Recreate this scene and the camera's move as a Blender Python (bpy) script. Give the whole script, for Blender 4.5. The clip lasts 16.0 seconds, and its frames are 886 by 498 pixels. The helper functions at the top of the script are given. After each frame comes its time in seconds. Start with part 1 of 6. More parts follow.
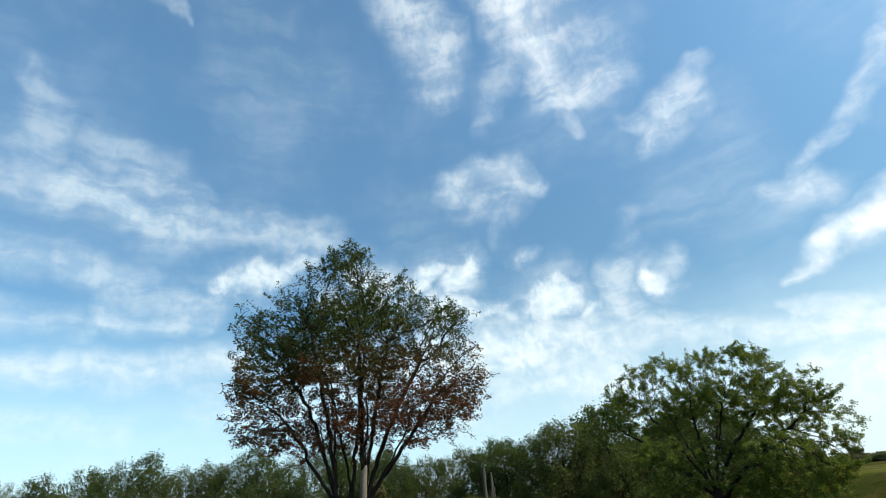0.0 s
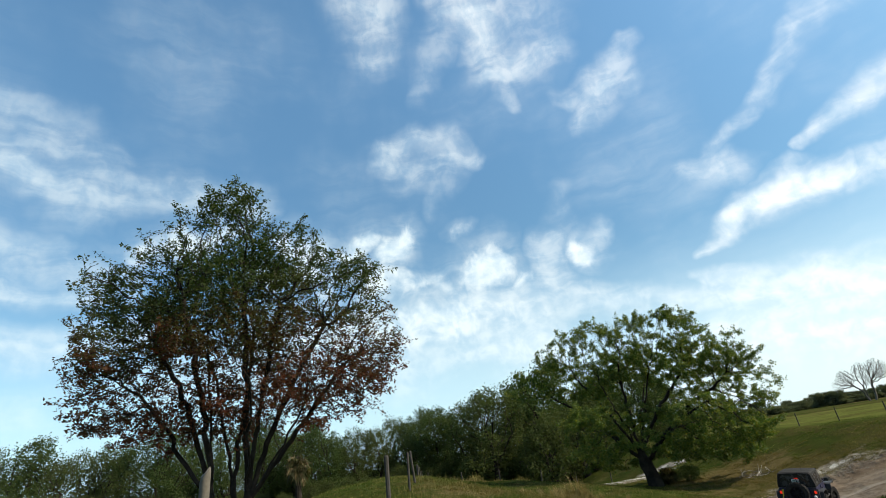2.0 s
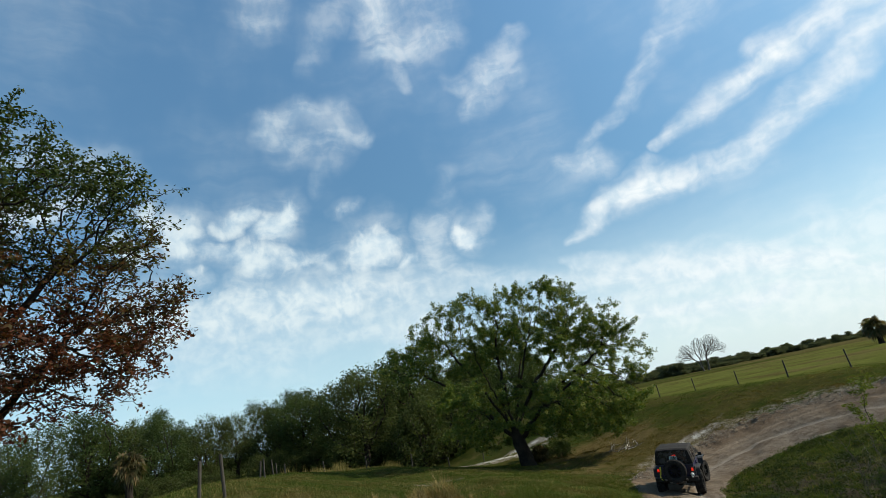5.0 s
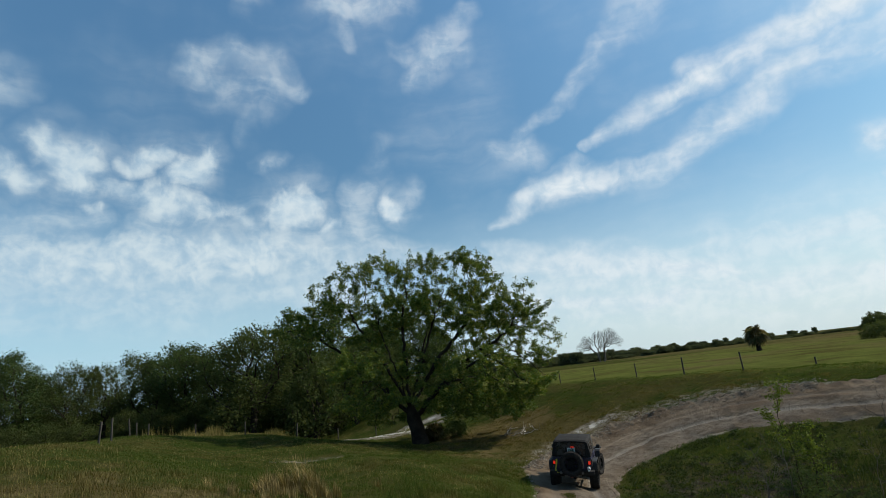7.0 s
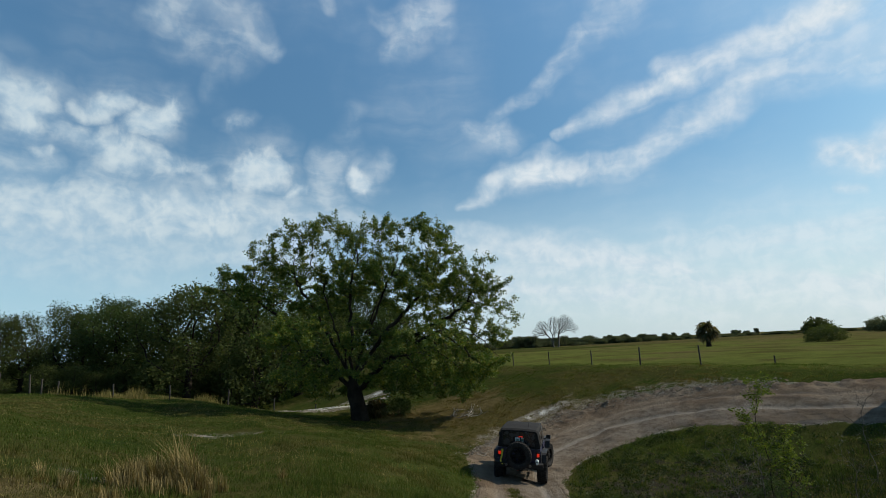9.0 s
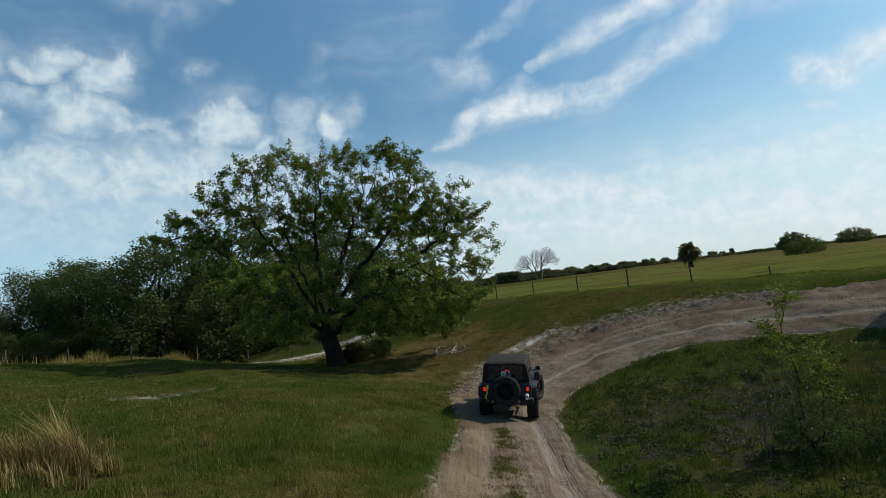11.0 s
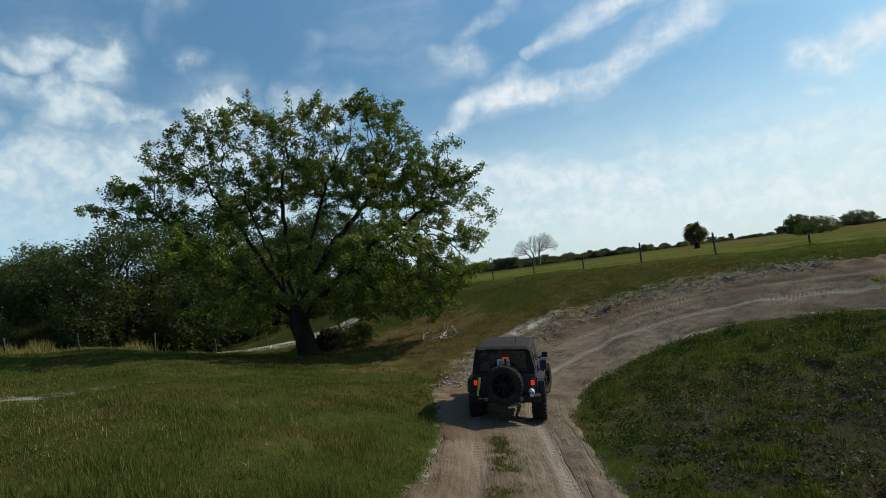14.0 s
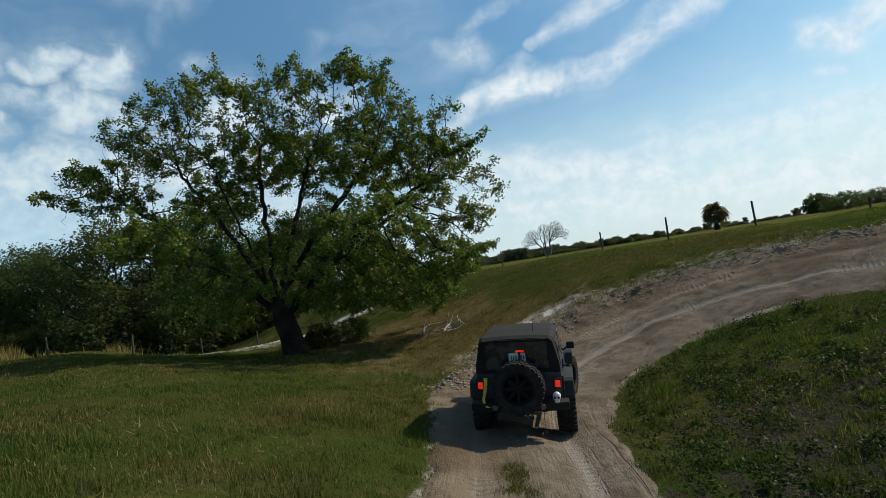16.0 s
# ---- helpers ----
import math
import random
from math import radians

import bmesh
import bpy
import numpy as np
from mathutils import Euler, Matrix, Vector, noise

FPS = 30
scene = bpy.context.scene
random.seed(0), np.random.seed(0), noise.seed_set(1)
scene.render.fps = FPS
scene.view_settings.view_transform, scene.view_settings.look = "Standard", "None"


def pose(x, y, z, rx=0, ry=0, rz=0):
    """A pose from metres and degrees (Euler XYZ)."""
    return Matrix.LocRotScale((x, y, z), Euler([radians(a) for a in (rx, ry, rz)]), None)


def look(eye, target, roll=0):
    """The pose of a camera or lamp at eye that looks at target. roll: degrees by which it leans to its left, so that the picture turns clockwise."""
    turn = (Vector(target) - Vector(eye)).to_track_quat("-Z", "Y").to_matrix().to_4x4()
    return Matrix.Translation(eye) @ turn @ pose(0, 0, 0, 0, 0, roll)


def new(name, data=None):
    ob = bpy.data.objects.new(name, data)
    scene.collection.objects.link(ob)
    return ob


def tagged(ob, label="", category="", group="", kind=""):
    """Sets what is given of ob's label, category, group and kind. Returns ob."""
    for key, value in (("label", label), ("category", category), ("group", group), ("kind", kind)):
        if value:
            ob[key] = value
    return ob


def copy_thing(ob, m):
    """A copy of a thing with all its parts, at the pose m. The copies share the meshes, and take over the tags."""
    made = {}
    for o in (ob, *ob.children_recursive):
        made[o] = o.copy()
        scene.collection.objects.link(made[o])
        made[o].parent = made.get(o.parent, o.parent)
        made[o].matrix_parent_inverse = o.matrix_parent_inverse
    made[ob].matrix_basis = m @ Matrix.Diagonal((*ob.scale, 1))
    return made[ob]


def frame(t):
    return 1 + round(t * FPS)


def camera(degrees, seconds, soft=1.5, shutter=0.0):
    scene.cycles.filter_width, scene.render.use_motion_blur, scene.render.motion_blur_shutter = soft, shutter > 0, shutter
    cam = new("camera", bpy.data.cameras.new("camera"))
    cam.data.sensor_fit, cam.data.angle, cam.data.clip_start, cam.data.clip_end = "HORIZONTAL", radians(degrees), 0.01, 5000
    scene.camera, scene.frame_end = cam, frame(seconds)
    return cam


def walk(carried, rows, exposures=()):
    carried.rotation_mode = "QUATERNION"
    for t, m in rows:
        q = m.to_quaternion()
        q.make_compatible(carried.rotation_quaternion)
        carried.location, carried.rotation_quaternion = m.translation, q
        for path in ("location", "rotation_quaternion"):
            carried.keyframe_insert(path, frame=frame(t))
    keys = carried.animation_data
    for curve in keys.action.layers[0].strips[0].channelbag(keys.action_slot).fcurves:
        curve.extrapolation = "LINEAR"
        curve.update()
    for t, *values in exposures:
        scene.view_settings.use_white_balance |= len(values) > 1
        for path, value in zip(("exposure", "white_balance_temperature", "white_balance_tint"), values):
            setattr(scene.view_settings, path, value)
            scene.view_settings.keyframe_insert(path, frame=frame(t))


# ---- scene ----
cam = camera(82.7, 16.0, soft=0.65)
METRES, EYE, TILT, LEAN, TURN = 24.0, 2.28, 26.75, 5.5, 0.0
ROWS = [
    (0.0, 0.0, 0.0, 0.0, 0.0, 0.0, -0.0),
    (0.5, 0.0091, 0.0286, -0.0072, -1.7, 0.21, -0.51),
    (1.0, 0.0148, 0.0623, -0.0172, -3.7, -0.58, -0.61),
    (1.5, 0.0218, 0.0951, -0.0272, -4.92, -2.26, -0.4),
    (2.0, 0.0353, 0.1253, -0.037, -7.29, -3.22, -0.68),
    (2.5, 0.0458, 0.1554, -0.0475, -10.65, -3.78, -1.72),
    (3.0, 0.0577, 0.1851, -0.0585, -11.5, -4.24, -1.76),
    (3.5, 0.0792, 0.2162, -0.07, -15.33, -4.83, -0.9),
    (4.0, 0.089, 0.2515, -0.0815, -16.86, -5.64, -1.05),
    (4.5, 0.104, 0.279, -0.0925, -16.95, -5.24, -1.74),
    (5.0, 0.1212, 0.3035, -0.1033, -20.03, -4.93, -3.61),
    (7.5, 0.2162, 0.4249, -0.1551, -28.97, -7.03, -13.38),
    (8.0, 0.2345, 0.4444, -0.1633, -29.9, -6.98, -15.03),
    (8.5, 0.2514, 0.4627, -0.1723, -30.18, -7.82, -16.33),
    (9.0, 0.2714, 0.4788, -0.1812, -31.37, -8.53, -16.77),
    (9.5, 0.2953, 0.4968, -0.194, -34.34, -10.17, -16.49),
    (10.0, 0.3141, 0.5141, -0.204, -34.48, -12.7, -15.68),
    (12.5, 0.4103, 0.5956, -0.2639, -35.1, -14.88, -12.2),
    (13.0, 0.4293, 0.6129, -0.2756, -35.08, -15.12, -12.67),
    (13.5, 0.447, 0.6285, -0.2854, -34.94, -15.67, -13.15),
    (14.0, 0.4648, 0.6459, -0.2967, -34.83, -15.42, -13.05),
    (14.5, 0.4839, 0.6629, -0.3077, -34.59, -14.76, -12.82),
    (15.0, 0.5038, 0.6824, -0.3203, -34.51, -14.64, -12.44),
    (15.5, 0.5272, 0.7021, -0.3354, -34.38, -15.19, -11.92),
    (16.0, 0.5522, 0.7233, -0.3508, -34.3, -16.11, -10.95),
]
walk(cam, [(t, pose(0, 0, EYE, TILT, LEAN, TURN) @ pose(METRES * x, METRES * y, METRES * z, 90 + pitch, roll, yaw)) for t, x, y, z, yaw, pitch, roll in ROWS],
     [(0.0, 0.62, 6700, 9), (2.5, 0.60, 6700, 9), (5.0, 0.33, 6600, 9), (7.5, 0.04, 6330, 9), (9.0, 0.0, 6330, 9), (12.5, 0.14, 6430, 9), (14.5, 0.14, 6430, 9), (16.0, 0.18, 6430, 9)])

# ---- world, sun ----
SUN_AZ, SUN_EL = 110.0, 38.0
world = bpy.data.worlds.new("world")
scene.world = world
world.use_nodes = True


class Net:
    """Short hand for node trees."""

    def __init__(self, tree):
        self.t = tree
        tree.nodes.clear()

    def n(self, kind, **kw):
        node = self.t.nodes.new(kind)
        for k, v in kw.items():
            setattr(node, k, v)
        return node

    def put(self, sock, v):
        if isinstance(v, bpy.types.NodeSocket):
            self.t.links.new(v, sock)
        elif isinstance(v, bpy.types.Node):
            self.t.links.new(v.outputs[0], sock)
        else:
            sock.default_value = v

    def math(self, op, a, b=0.0, c=None, clamp=False):
        m = self.n("ShaderNodeMath", operation=op, use_clamp=clamp)
        self.put(m.inputs[0], a)
        self.put(m.inputs[1], b)
        if c is not None:
            self.put(m.inputs[2], c)
        return m.outputs[0]

    def remap(self, v, a, b, c=0.0, d=1.0, smooth=True):
        m = self.n("ShaderNodeMapRange", interpolation_type="SMOOTHSTEP" if smooth else "LINEAR")
        for i, w in enumerate((v, a, b, c, d)):
            self.put(m.inputs[i], w)
        return m.outputs[0]

    def mix(self, f, a, b, blend="MIX"):
        m = self.n("ShaderNodeMix", data_type="RGBA", blend_type=blend)
        self.put(m.inputs[0], f)
        self.put(m.inputs[6], (*a, 1) if isinstance(a, tuple) and len(a) == 3 else a)
        self.put(m.inputs[7], (*b, 1) if isinstance(b, tuple) and len(b) == 3 else b)
        return m.outputs[2]

    def noise(self, vec, scale, detail=4.0, rough=0.55, colour=False):
        m = self.n("ShaderNodeTexNoise")
        if vec is not None:
            self.put(m.inputs["Vector"], vec)
        m.inputs["Scale"].default_value, m.inputs["Detail"].default_value, m.inputs["Roughness"].default_value = scale, detail, rough
        return m.outputs["Color" if colour else "Fac"]


W = Net(world.node_tree)
sky = W.n("ShaderNodeTexSky", sky_type="NISHITA", sun_disc=False, sun_elevation=radians(SUN_EL), sun_rotation=radians(SUN_AZ), air_density=1.0, dust_density=1.0, ozone_density=2.0, altitude=20.0)
gen = W.n("ShaderNodeTexCoord").outputs["Generated"]
xyz = W.n("ShaderNodeSeparateXYZ")
W.put(xyz.inputs[0], gen)
DEG = 57.29578
az = W.math("MULTIPLY", W.math("ARCTAN2", xyz.outputs[0], xyz.outputs[1]), DEG)
el = W.math("MULTIPLY", W.math("ARCSINE", xyz.outputs[2]), DEG)
flat = W.n("ShaderNodeCombineXYZ")
W.put(flat.inputs[0], az)
W.put(flat.inputs[1], el)
warp_n = W.n("ShaderNodeVectorMath", operation="SUBTRACT")
W.put(warp_n.inputs[0], W.noise(flat, 0.26, 3, 0.42, colour=True))
warp_n.inputs[1].default_value = (0.5, 0.5, 0.5)
warp = W.n("ShaderNodeVectorMath", operation="MULTIPLY_ADD")
W.put(warp.inputs[0], warp_n)
warp.inputs[1].default_value = (4.2, 3.0, 0)
W.put(warp.inputs[2], flat)


def stroke_group(firm):
    """A node group that lays one tapering band of cloud over the sums so far; firm ones have a soft rim."""
    tree = bpy.data.node_groups.new("cloud_stroke", "ShaderNodeTree")
    for name, kind in (("Place", "Vector"), ("Soft", "Float"), ("Firm", "Float"), ("Along", "Vector"), ("Along Shift", "Float"), ("Across", "Vector"), ("Across Shift", "Float"),
                       ("Length", "Float"), ("Width", "Float"), ("Width Step", "Float"), ("Density", "Float"), ("Density Step", "Float")):
        tree.interface.new_socket(name, in_out="INPUT", socket_type="NodeSocket" + kind)
    for name, kind in (("Place", "Vector"), ("Soft", "Float"), ("Firm", "Float")):
        tree.interface.new_socket(name, in_out="OUTPUT", socket_type="NodeSocket" + kind)
    G = Net(tree)
    given, made = G.n("NodeGroupInput").outputs, G.n("NodeGroupOutput")

    def line(direction, shift):
        d = G.n("ShaderNodeVectorMath", operation="DOT_PRODUCT")
        G.put(d.inputs[0], given["Place"])
        G.put(d.inputs[1], direction)
        return G.math("SUBTRACT", d.outputs["Value"], shift)

    along, across = line(given["Along"], given["Along Shift"]), line(given["Across"], given["Across Shift"])
    part_way = G.math("ADD", along, 0.0, clamp=True)
    width = G.math("MULTIPLY_ADD", part_way, given["Width Step"], given["Width"])
    over = G.math("MULTIPLY", G.math("SUBTRACT", along, part_way), given["Length"])
    far = G.math("MULTIPLY_ADD", across, across, G.math("MULTIPLY", over, over))
    ratio = G.math("DIVIDE", far, G.math("MULTIPLY", width, width))
    dense = G.math("MULTIPLY_ADD", part_way, given["Density Step"], given["Density"])

    def layer(total, reach, share):
        near = G.remap(ratio, reach, 0.0, 0.0, share, False)
        return G.math("MAXIMUM", total, G.math("MULTIPLY", G.math("MULTIPLY", near, near), dense))

    soft = layer(given["Soft"], 2.6, 0.7) if firm else layer(given["Soft"], 1.0, 1.0)
    hard = layer(given["Firm"], 1.0, 1.0) if firm else given["Firm"]
    parts = G.n("ShaderNodeSeparateXYZ")
    G.put(parts.inputs[0], given["Place"])
    # the running sum rides along as the third coordinate
    place = G.n("ShaderNodeCombineXYZ")
    for i, w in enumerate((parts.outputs[0], parts.outputs[1], hard if firm else soft)):
        G.put(place.inputs[i], w)
    for i, w in enumerate((place, soft, hard)):
        G.put(made.inputs[i], w)
    return tree


GROUPS = {"soft": stroke_group(False), "firm": stroke_group(True)}
start = W.n("ShaderNodeGroup", node_tree=GROUPS["soft"])
W.put(start.inputs[0], warp)
chain = [start.outputs]


def stroke(kind, da, db, a, b):
    """A band of cloud between two places (azimuth, elevation, half width), all in degrees."""
    k = math.cos(radians((a[1] + b[1]) / 2))
    dx, dy = (b[0] - a[0]) * k, b[1] - a[1]
    L = math.hypot(dx, dy)
    ux, uy = dx / L, dy / L
    grow = 1.8 if kind == "soft" else 1.75
    node = W.n("ShaderNodeGroup", node_tree=GROUPS[kind])
    values = (*chain[0], (ux * k / L, uy / L, 0), (a[0] * k * ux + a[1] * uy) / L, (-uy * k, ux, 0), -a[0] * k * uy + a[1] * ux, L, a[2] * grow, (b[2] - a[2]) * grow, da, db - da)
    for socket, v in zip(node.inputs, values):
        W.put(socket, v)
    chain[0] = node.outputs


def cloud(kind, density, *places):
    """One cloud, drawn along its places."""
    most = max(p[2] for p in places)
    for a, b in zip(places, places[1:]):
        da, db = (density * (0.3 + 0.7 * p[2] / most) for p in (a, b))
        stroke(kind, da, db, a, b)


# thin high cloud, banks and small heaps over the pasture
cloud("soft", 0.50, (-1.5, 54.8, 2.52), (4.6, 48.7, 2.67), (4.7, 44.6, 2.14))
cloud("soft", 0.30, (16.1, 46.5, 1.78), (12.9, 43.0, 1.53), (9.9, 39.2, 0.87))
cloud("soft", 0.66, (15.7, 53.2, 2.43), (20.3, 46.2, 2.36), (21.0, 40.1, 1.62), (22.9, 36.5, 0.57))
cloud("soft", 0.55, (22.4, 40.7, 2.06), (28.9, 40.2, 1.71))
cloud("soft", 0.36, (22.2, 48.6, 2.91), (28.1, 42.9, 2.38))
cloud("soft", 0.55, (38.2, 38.7, 0.85), (33.9, 35.4, 1.94), (30.5, 32.7, 1.25))
cloud("soft", 0.36, (29.5, 35.5, 0.93), (37.2, 34.6, 0.99))
cloud("soft", 0.62, (4.8, 33.2, 1.53), (8.6, 34.7, 1.39), (13.0, 33.6, 1.75), (16.3, 31.8, 0.74))
cloud("soft", 0.40, (7.0, 32.0, 2.43), (12.2, 31.6, 2.15))
cloud("soft", 0.26, (10.8, 30.2, 1.40), (9.4, 26.9, 0.64))
cloud("soft", 0.46, (53.4, 31.8, 1.11), (49.3, 28.9, 0.80), (45.7, 26.4, 0.71), (42.3, 24.9, 0.70))
cloud("soft", 0.52, (43.1, 22.8, 1.85), (39.7, 23.7, 0.86))
cloud("soft", 0.40, (-36.8, 34.1, 2.07), (-32.3, 32.4, 2.67), (-27.4, 29.5, 2.48))
cloud("soft", 0.52, (-40.8, 29.8, 1.77), (-35.3, 30.1, 1.70), (-29.4, 27.8, 1.64))
cloud("soft", 0.50, (-29.4, 27.8, 2.26), (-22.4, 29.2, 1.78), (-12.4, 28.3, 2.12))
cloud("soft", 0.36, (-47.2, 29.3, 1.39), (-40.7, 29.6, 1.51))
cloud("soft", 0.46, (-44.5, 23.2, 1.31), (-37.8, 23.4, 1.27), (-30.2, 22.6, 0.98))
cloud("firm", 0.72, (-24.7, 22.4, 1.05), (-18.8, 24.1, 1.70), (-14.0, 25.7, 1.12))
cloud("soft", 0.60, (-34.0, 18.9, 1.14), (-24.1, 18.0, 0.56))
cloud("soft", 0.50, (-33.5, 21.4, 1.36), (-25.5, 19.9, 2.11))
cloud("soft", 0.36, (-42.5, 18.6, 1.38), (-35.2, 17.8, 1.40))
cloud("soft", 0.66, (-42.8, 14.1, 1.17), (-32.1, 13.9, 1.54), (-21.1, 15.2, 1.49))
cloud("soft", 0.42, (-41.6, 9.6, 1.13), (-31.3, 8.9, 1.16))
cloud("soft", 0.30, (-45.2, 39.2, 1.17), (-42.6, 36.1, 1.40), (-42.6, 31.4, 1.50))
cloud("soft", 0.40, (-35.1, 50.0, 1.32), (-31.8, 48.4, 0.42))
cloud("soft", 0.60, (-21.9, 11.8, 2.73), (-4.2, 11.5, 3.51), (12.3, 11.6, 2.92))
cloud("firm", 0.95, (5.8, 24.8, 1.07), (4.0, 22.7, 1.63))
cloud("firm", 0.80, (-0.3, 23.5, 1.12), (1.7, 24.0, 1.01))
cloud("firm", 1.00, (14.2, 19.4, 1.92), (16.2, 19.8, 1.92))
cloud("firm", 0.75, (18.6, 17.4, 0.83), (20.0, 17.4, 0.57))
cloud("firm", 1.00, (25.8, 19.4, 1.00), (26.5, 18.4, 1.06))
cloud("soft", 0.42, (27.3, 19.7, 0.99), (29.5, 21.1, 0.74))
cloud("soft", 0.62, (22.7, 20.4, 1.77), (22.4, 15.9, 2.14))
cloud("soft", 0.22, (25.9, 26.2, 1.00), (23.7, 20.2, 1.76))
cloud("firm", 0.45, (12.2, 24.0, 0.64), (13.6, 24.0, 0.51))
cloud("soft", 0.80, (0.2, 16.9, 1.74), (13.8, 15.2, 2.53), (23.6, 14.1, 1.75), (34.3, 11.8, 1.07))
cloud("soft", 0.66, (1.7, 12.7, 2.74), (19.5, 10.1, 3.06))
cloud("firm", 0.72, (3.2, 14.7, 1.37), (12.3, 14.1, 1.51))
cloud("firm", 0.50, (15.0, 14.0, 1.64), (19.5, 13.5, 1.26))
cloud("soft", 0.85, (33.7, 11.8, 0.95), (45.7, 10.2, 1.83), (57.1, 7.8, 1.75))
cloud("soft", 0.80, (37.0, 7.7, 1.47), (55.9, 4.6, 1.64))
cloud("soft", 0.50, (37.1, 13.4, 0.53), (39.1, 12.4, 0.81))
cloud("firm", 1.00, (-8.2, 23.9, 1.41), (-6.0, 22.3, 2.13))
cloud("firm", 0.70, (-11.5, 21.6, 1.32), (-9.8, 20.3, 1.17))
cloud("firm", 0.80, (-3.1, 21.0, 0.94), (1.5, 19.8, 1.76), (6.1, 19.2, 1.15), (9.6, 19.5, 0.59))
cloud("firm", 0.78, (-2.0, 23.0, 0.94), (-0.2, 23.3, 1.17))
cloud("soft", 0.70, (9.5, 18.8, 0.81), (12.1, 16.7, 0.59))
cloud("soft", 0.60, (-11.3, 16.2, 1.60), (-4.2, 17.9, 1.35))
cloud("firm", 0.76, (-11.8, 13.8, 1.59), (-3.1, 14.3, 2.11), (11.3, 14.2, 1.92))
cloud("soft", 0.62, (-2.0, 11.7, 1.91), (18.5, 13.5, 2.49))
cloud("soft", 0.50, (-11.4, 10.3, 1.85), (5.3, 9.0, 2.25))
cloud("firm", 0.50, (-5.0, 19.1, 0.62), (-3.8, 18.9, 0.52))
cloud("soft", 0.80, (37.8, 12.8, 0.90), (44.2, 10.7, 1.51), (53.1, 9.2, 1.45), (61.4, 6.5, 1.24))
cloud("soft", 0.68, (38.6, 7.0, 2.83), (59.8, 3.8, 2.24), (75.6, 3.5, 2.77))
cloud("soft", 0.50, (60.8, 8.8, 1.92), (76.8, 8.5, 2.33))
cloud("firm", 0.70, (75.0, 15.4, 0.87), (77.5, 14.6, 1.40))
cloud("soft", 0.92, (49.0, 22.1, 0.43), (54.4, 23.6, 1.01), (60.2, 25.2, 1.13), (64.3, 25.7, 1.53))
cloud("soft", 0.88, (61.4, 26.9, 0.87), (67.0, 26.1, 1.48), (73.6, 27.0, 1.76), (77.6, 27.3, 2.04))
cloud("soft", 1.05, (38.4, 15.8, 0.51), (43.3, 18.2, 1.33), (47.9, 19.0, 1.73), (52.0, 18.5, 0.97))
cloud("soft", 0.72, (51.9, 18.1, 0.97), (57.1, 18.5, 1.29), (62.0, 20.2, 1.35), (67.2, 22.2, 1.48), (71.5, 24.1, 1.40))
cloud("soft", 0.62, (71.4, 23.6, 1.83), (76.1, 24.6, 2.38), (79.4, 23.5, 2.68))
cloud("soft", 0.36, (49.4, 27.9, 0.72), (54.1, 31.5, 1.15), (58.7, 34.5, 1.97))
cloud("soft", 0.85, (74.5, 15.7, 0.70), (78.2, 15.4, 1.34), (83.0, 15.9, 1.77))
cloud("soft", 0.50, (74.9, 12.5, 0.50), (76.7, 12.2, 0.49))
cloud("soft", 0.50, (77.1, 7.7, 0.89), (82.7, 8.8, 1.54))
cloud("soft", 0.55, (60.0, 9.1, 2.36), (73.3, 7.9, 3.12), (82.2, 5.3, 3.66))
cloud("soft", 0.60, (40.7, 8.6, 2.55), (63.2, 4.9, 2.90), (81.8, 2.1, 2.77))

SUMS = {"soft": chain[0]["Soft"], "firm": chain[0]["Firm"]}
fine = W.noise(flat, 0.42, 5, 0.52)
grit = W.noise(warp, 1.0, 5, 0.5)
broad = W.noise(flat, 0.06, 4, 0.5)
fibre_map = W.n("ShaderNodeMapping")
W.put(fibre_map.inputs["Vector"], warp)
fibre_map.inputs["Rotation"].default_value = (0, 0, radians(-24))
fibre_map.inputs["Scale"].default_value = (0.07, 0.55, 1)
fibre = W.noise(fibre_map, 1.0, 5, 0.52)
ragged = W.math("ADD", W.math("MULTIPLY", fibre, 0.62), W.math("ADD", W.math("MULTIPLY", fine, 0.28), W.math("MULTIPLY", grit, 0.10)))
soft_a = W.math("MULTIPLY", SUMS["soft"], W.remap(ragged, 0.37, 0.63, W.remap(SUMS["soft"], 0.35, 0.85, 0.38, 0.78), 1.08))
heap = W.math("ADD", W.math("MULTIPLY", W.math("SUBTRACT", fine, 0.5), 0.8), W.math("MULTIPLY", W.math("SUBTRACT", grit, 0.5), 0.4))
firm_a = W.remap(W.math("ADD", SUMS["firm"], W.math("MULTIPLY", heap, W.remap(SUMS["firm"], 0.0, 0.35))), 0.10, 0.95, 0.0, 0.86)
veil = W.math("MULTIPLY", W.remap(broad, 0.4, 0.7), W.remap(fibre, 0.25, 0.8, 0.04, 0.20))
haze = W.remap(el, 21.0, -1.0, 0.0, 0.86)
clear = W.math("MULTIPLY", W.math("SUBTRACT", 1.0, soft_a), W.math("SUBTRACT", 1.0, firm_a))
amount = W.math("SUBTRACT", 1.0, W.math("MULTIPLY", clear, W.math("SUBTRACT", 1.0, veil)))
amount = W.math("MINIMUM", amount, 0.97)
tone = W.remap(W.math("ADD", W.math("MULTIPLY", fine, 0.6), W.math("MULTIPLY", grit, 0.4)), 0.36, 0.62)
blue = W.n("ShaderNodeVectorMath", operation="MULTIPLY")
W.put(blue.inputs[0], sky)
SKY_GAIN = (0.092, 0.130, 0.131)
blue.inputs[1].default_value = SKY_GAIN
sun_side = W.n("ShaderNodeVectorMath", operation="DOT_PRODUCT")
W.put(sun_side.inputs[0], gen)
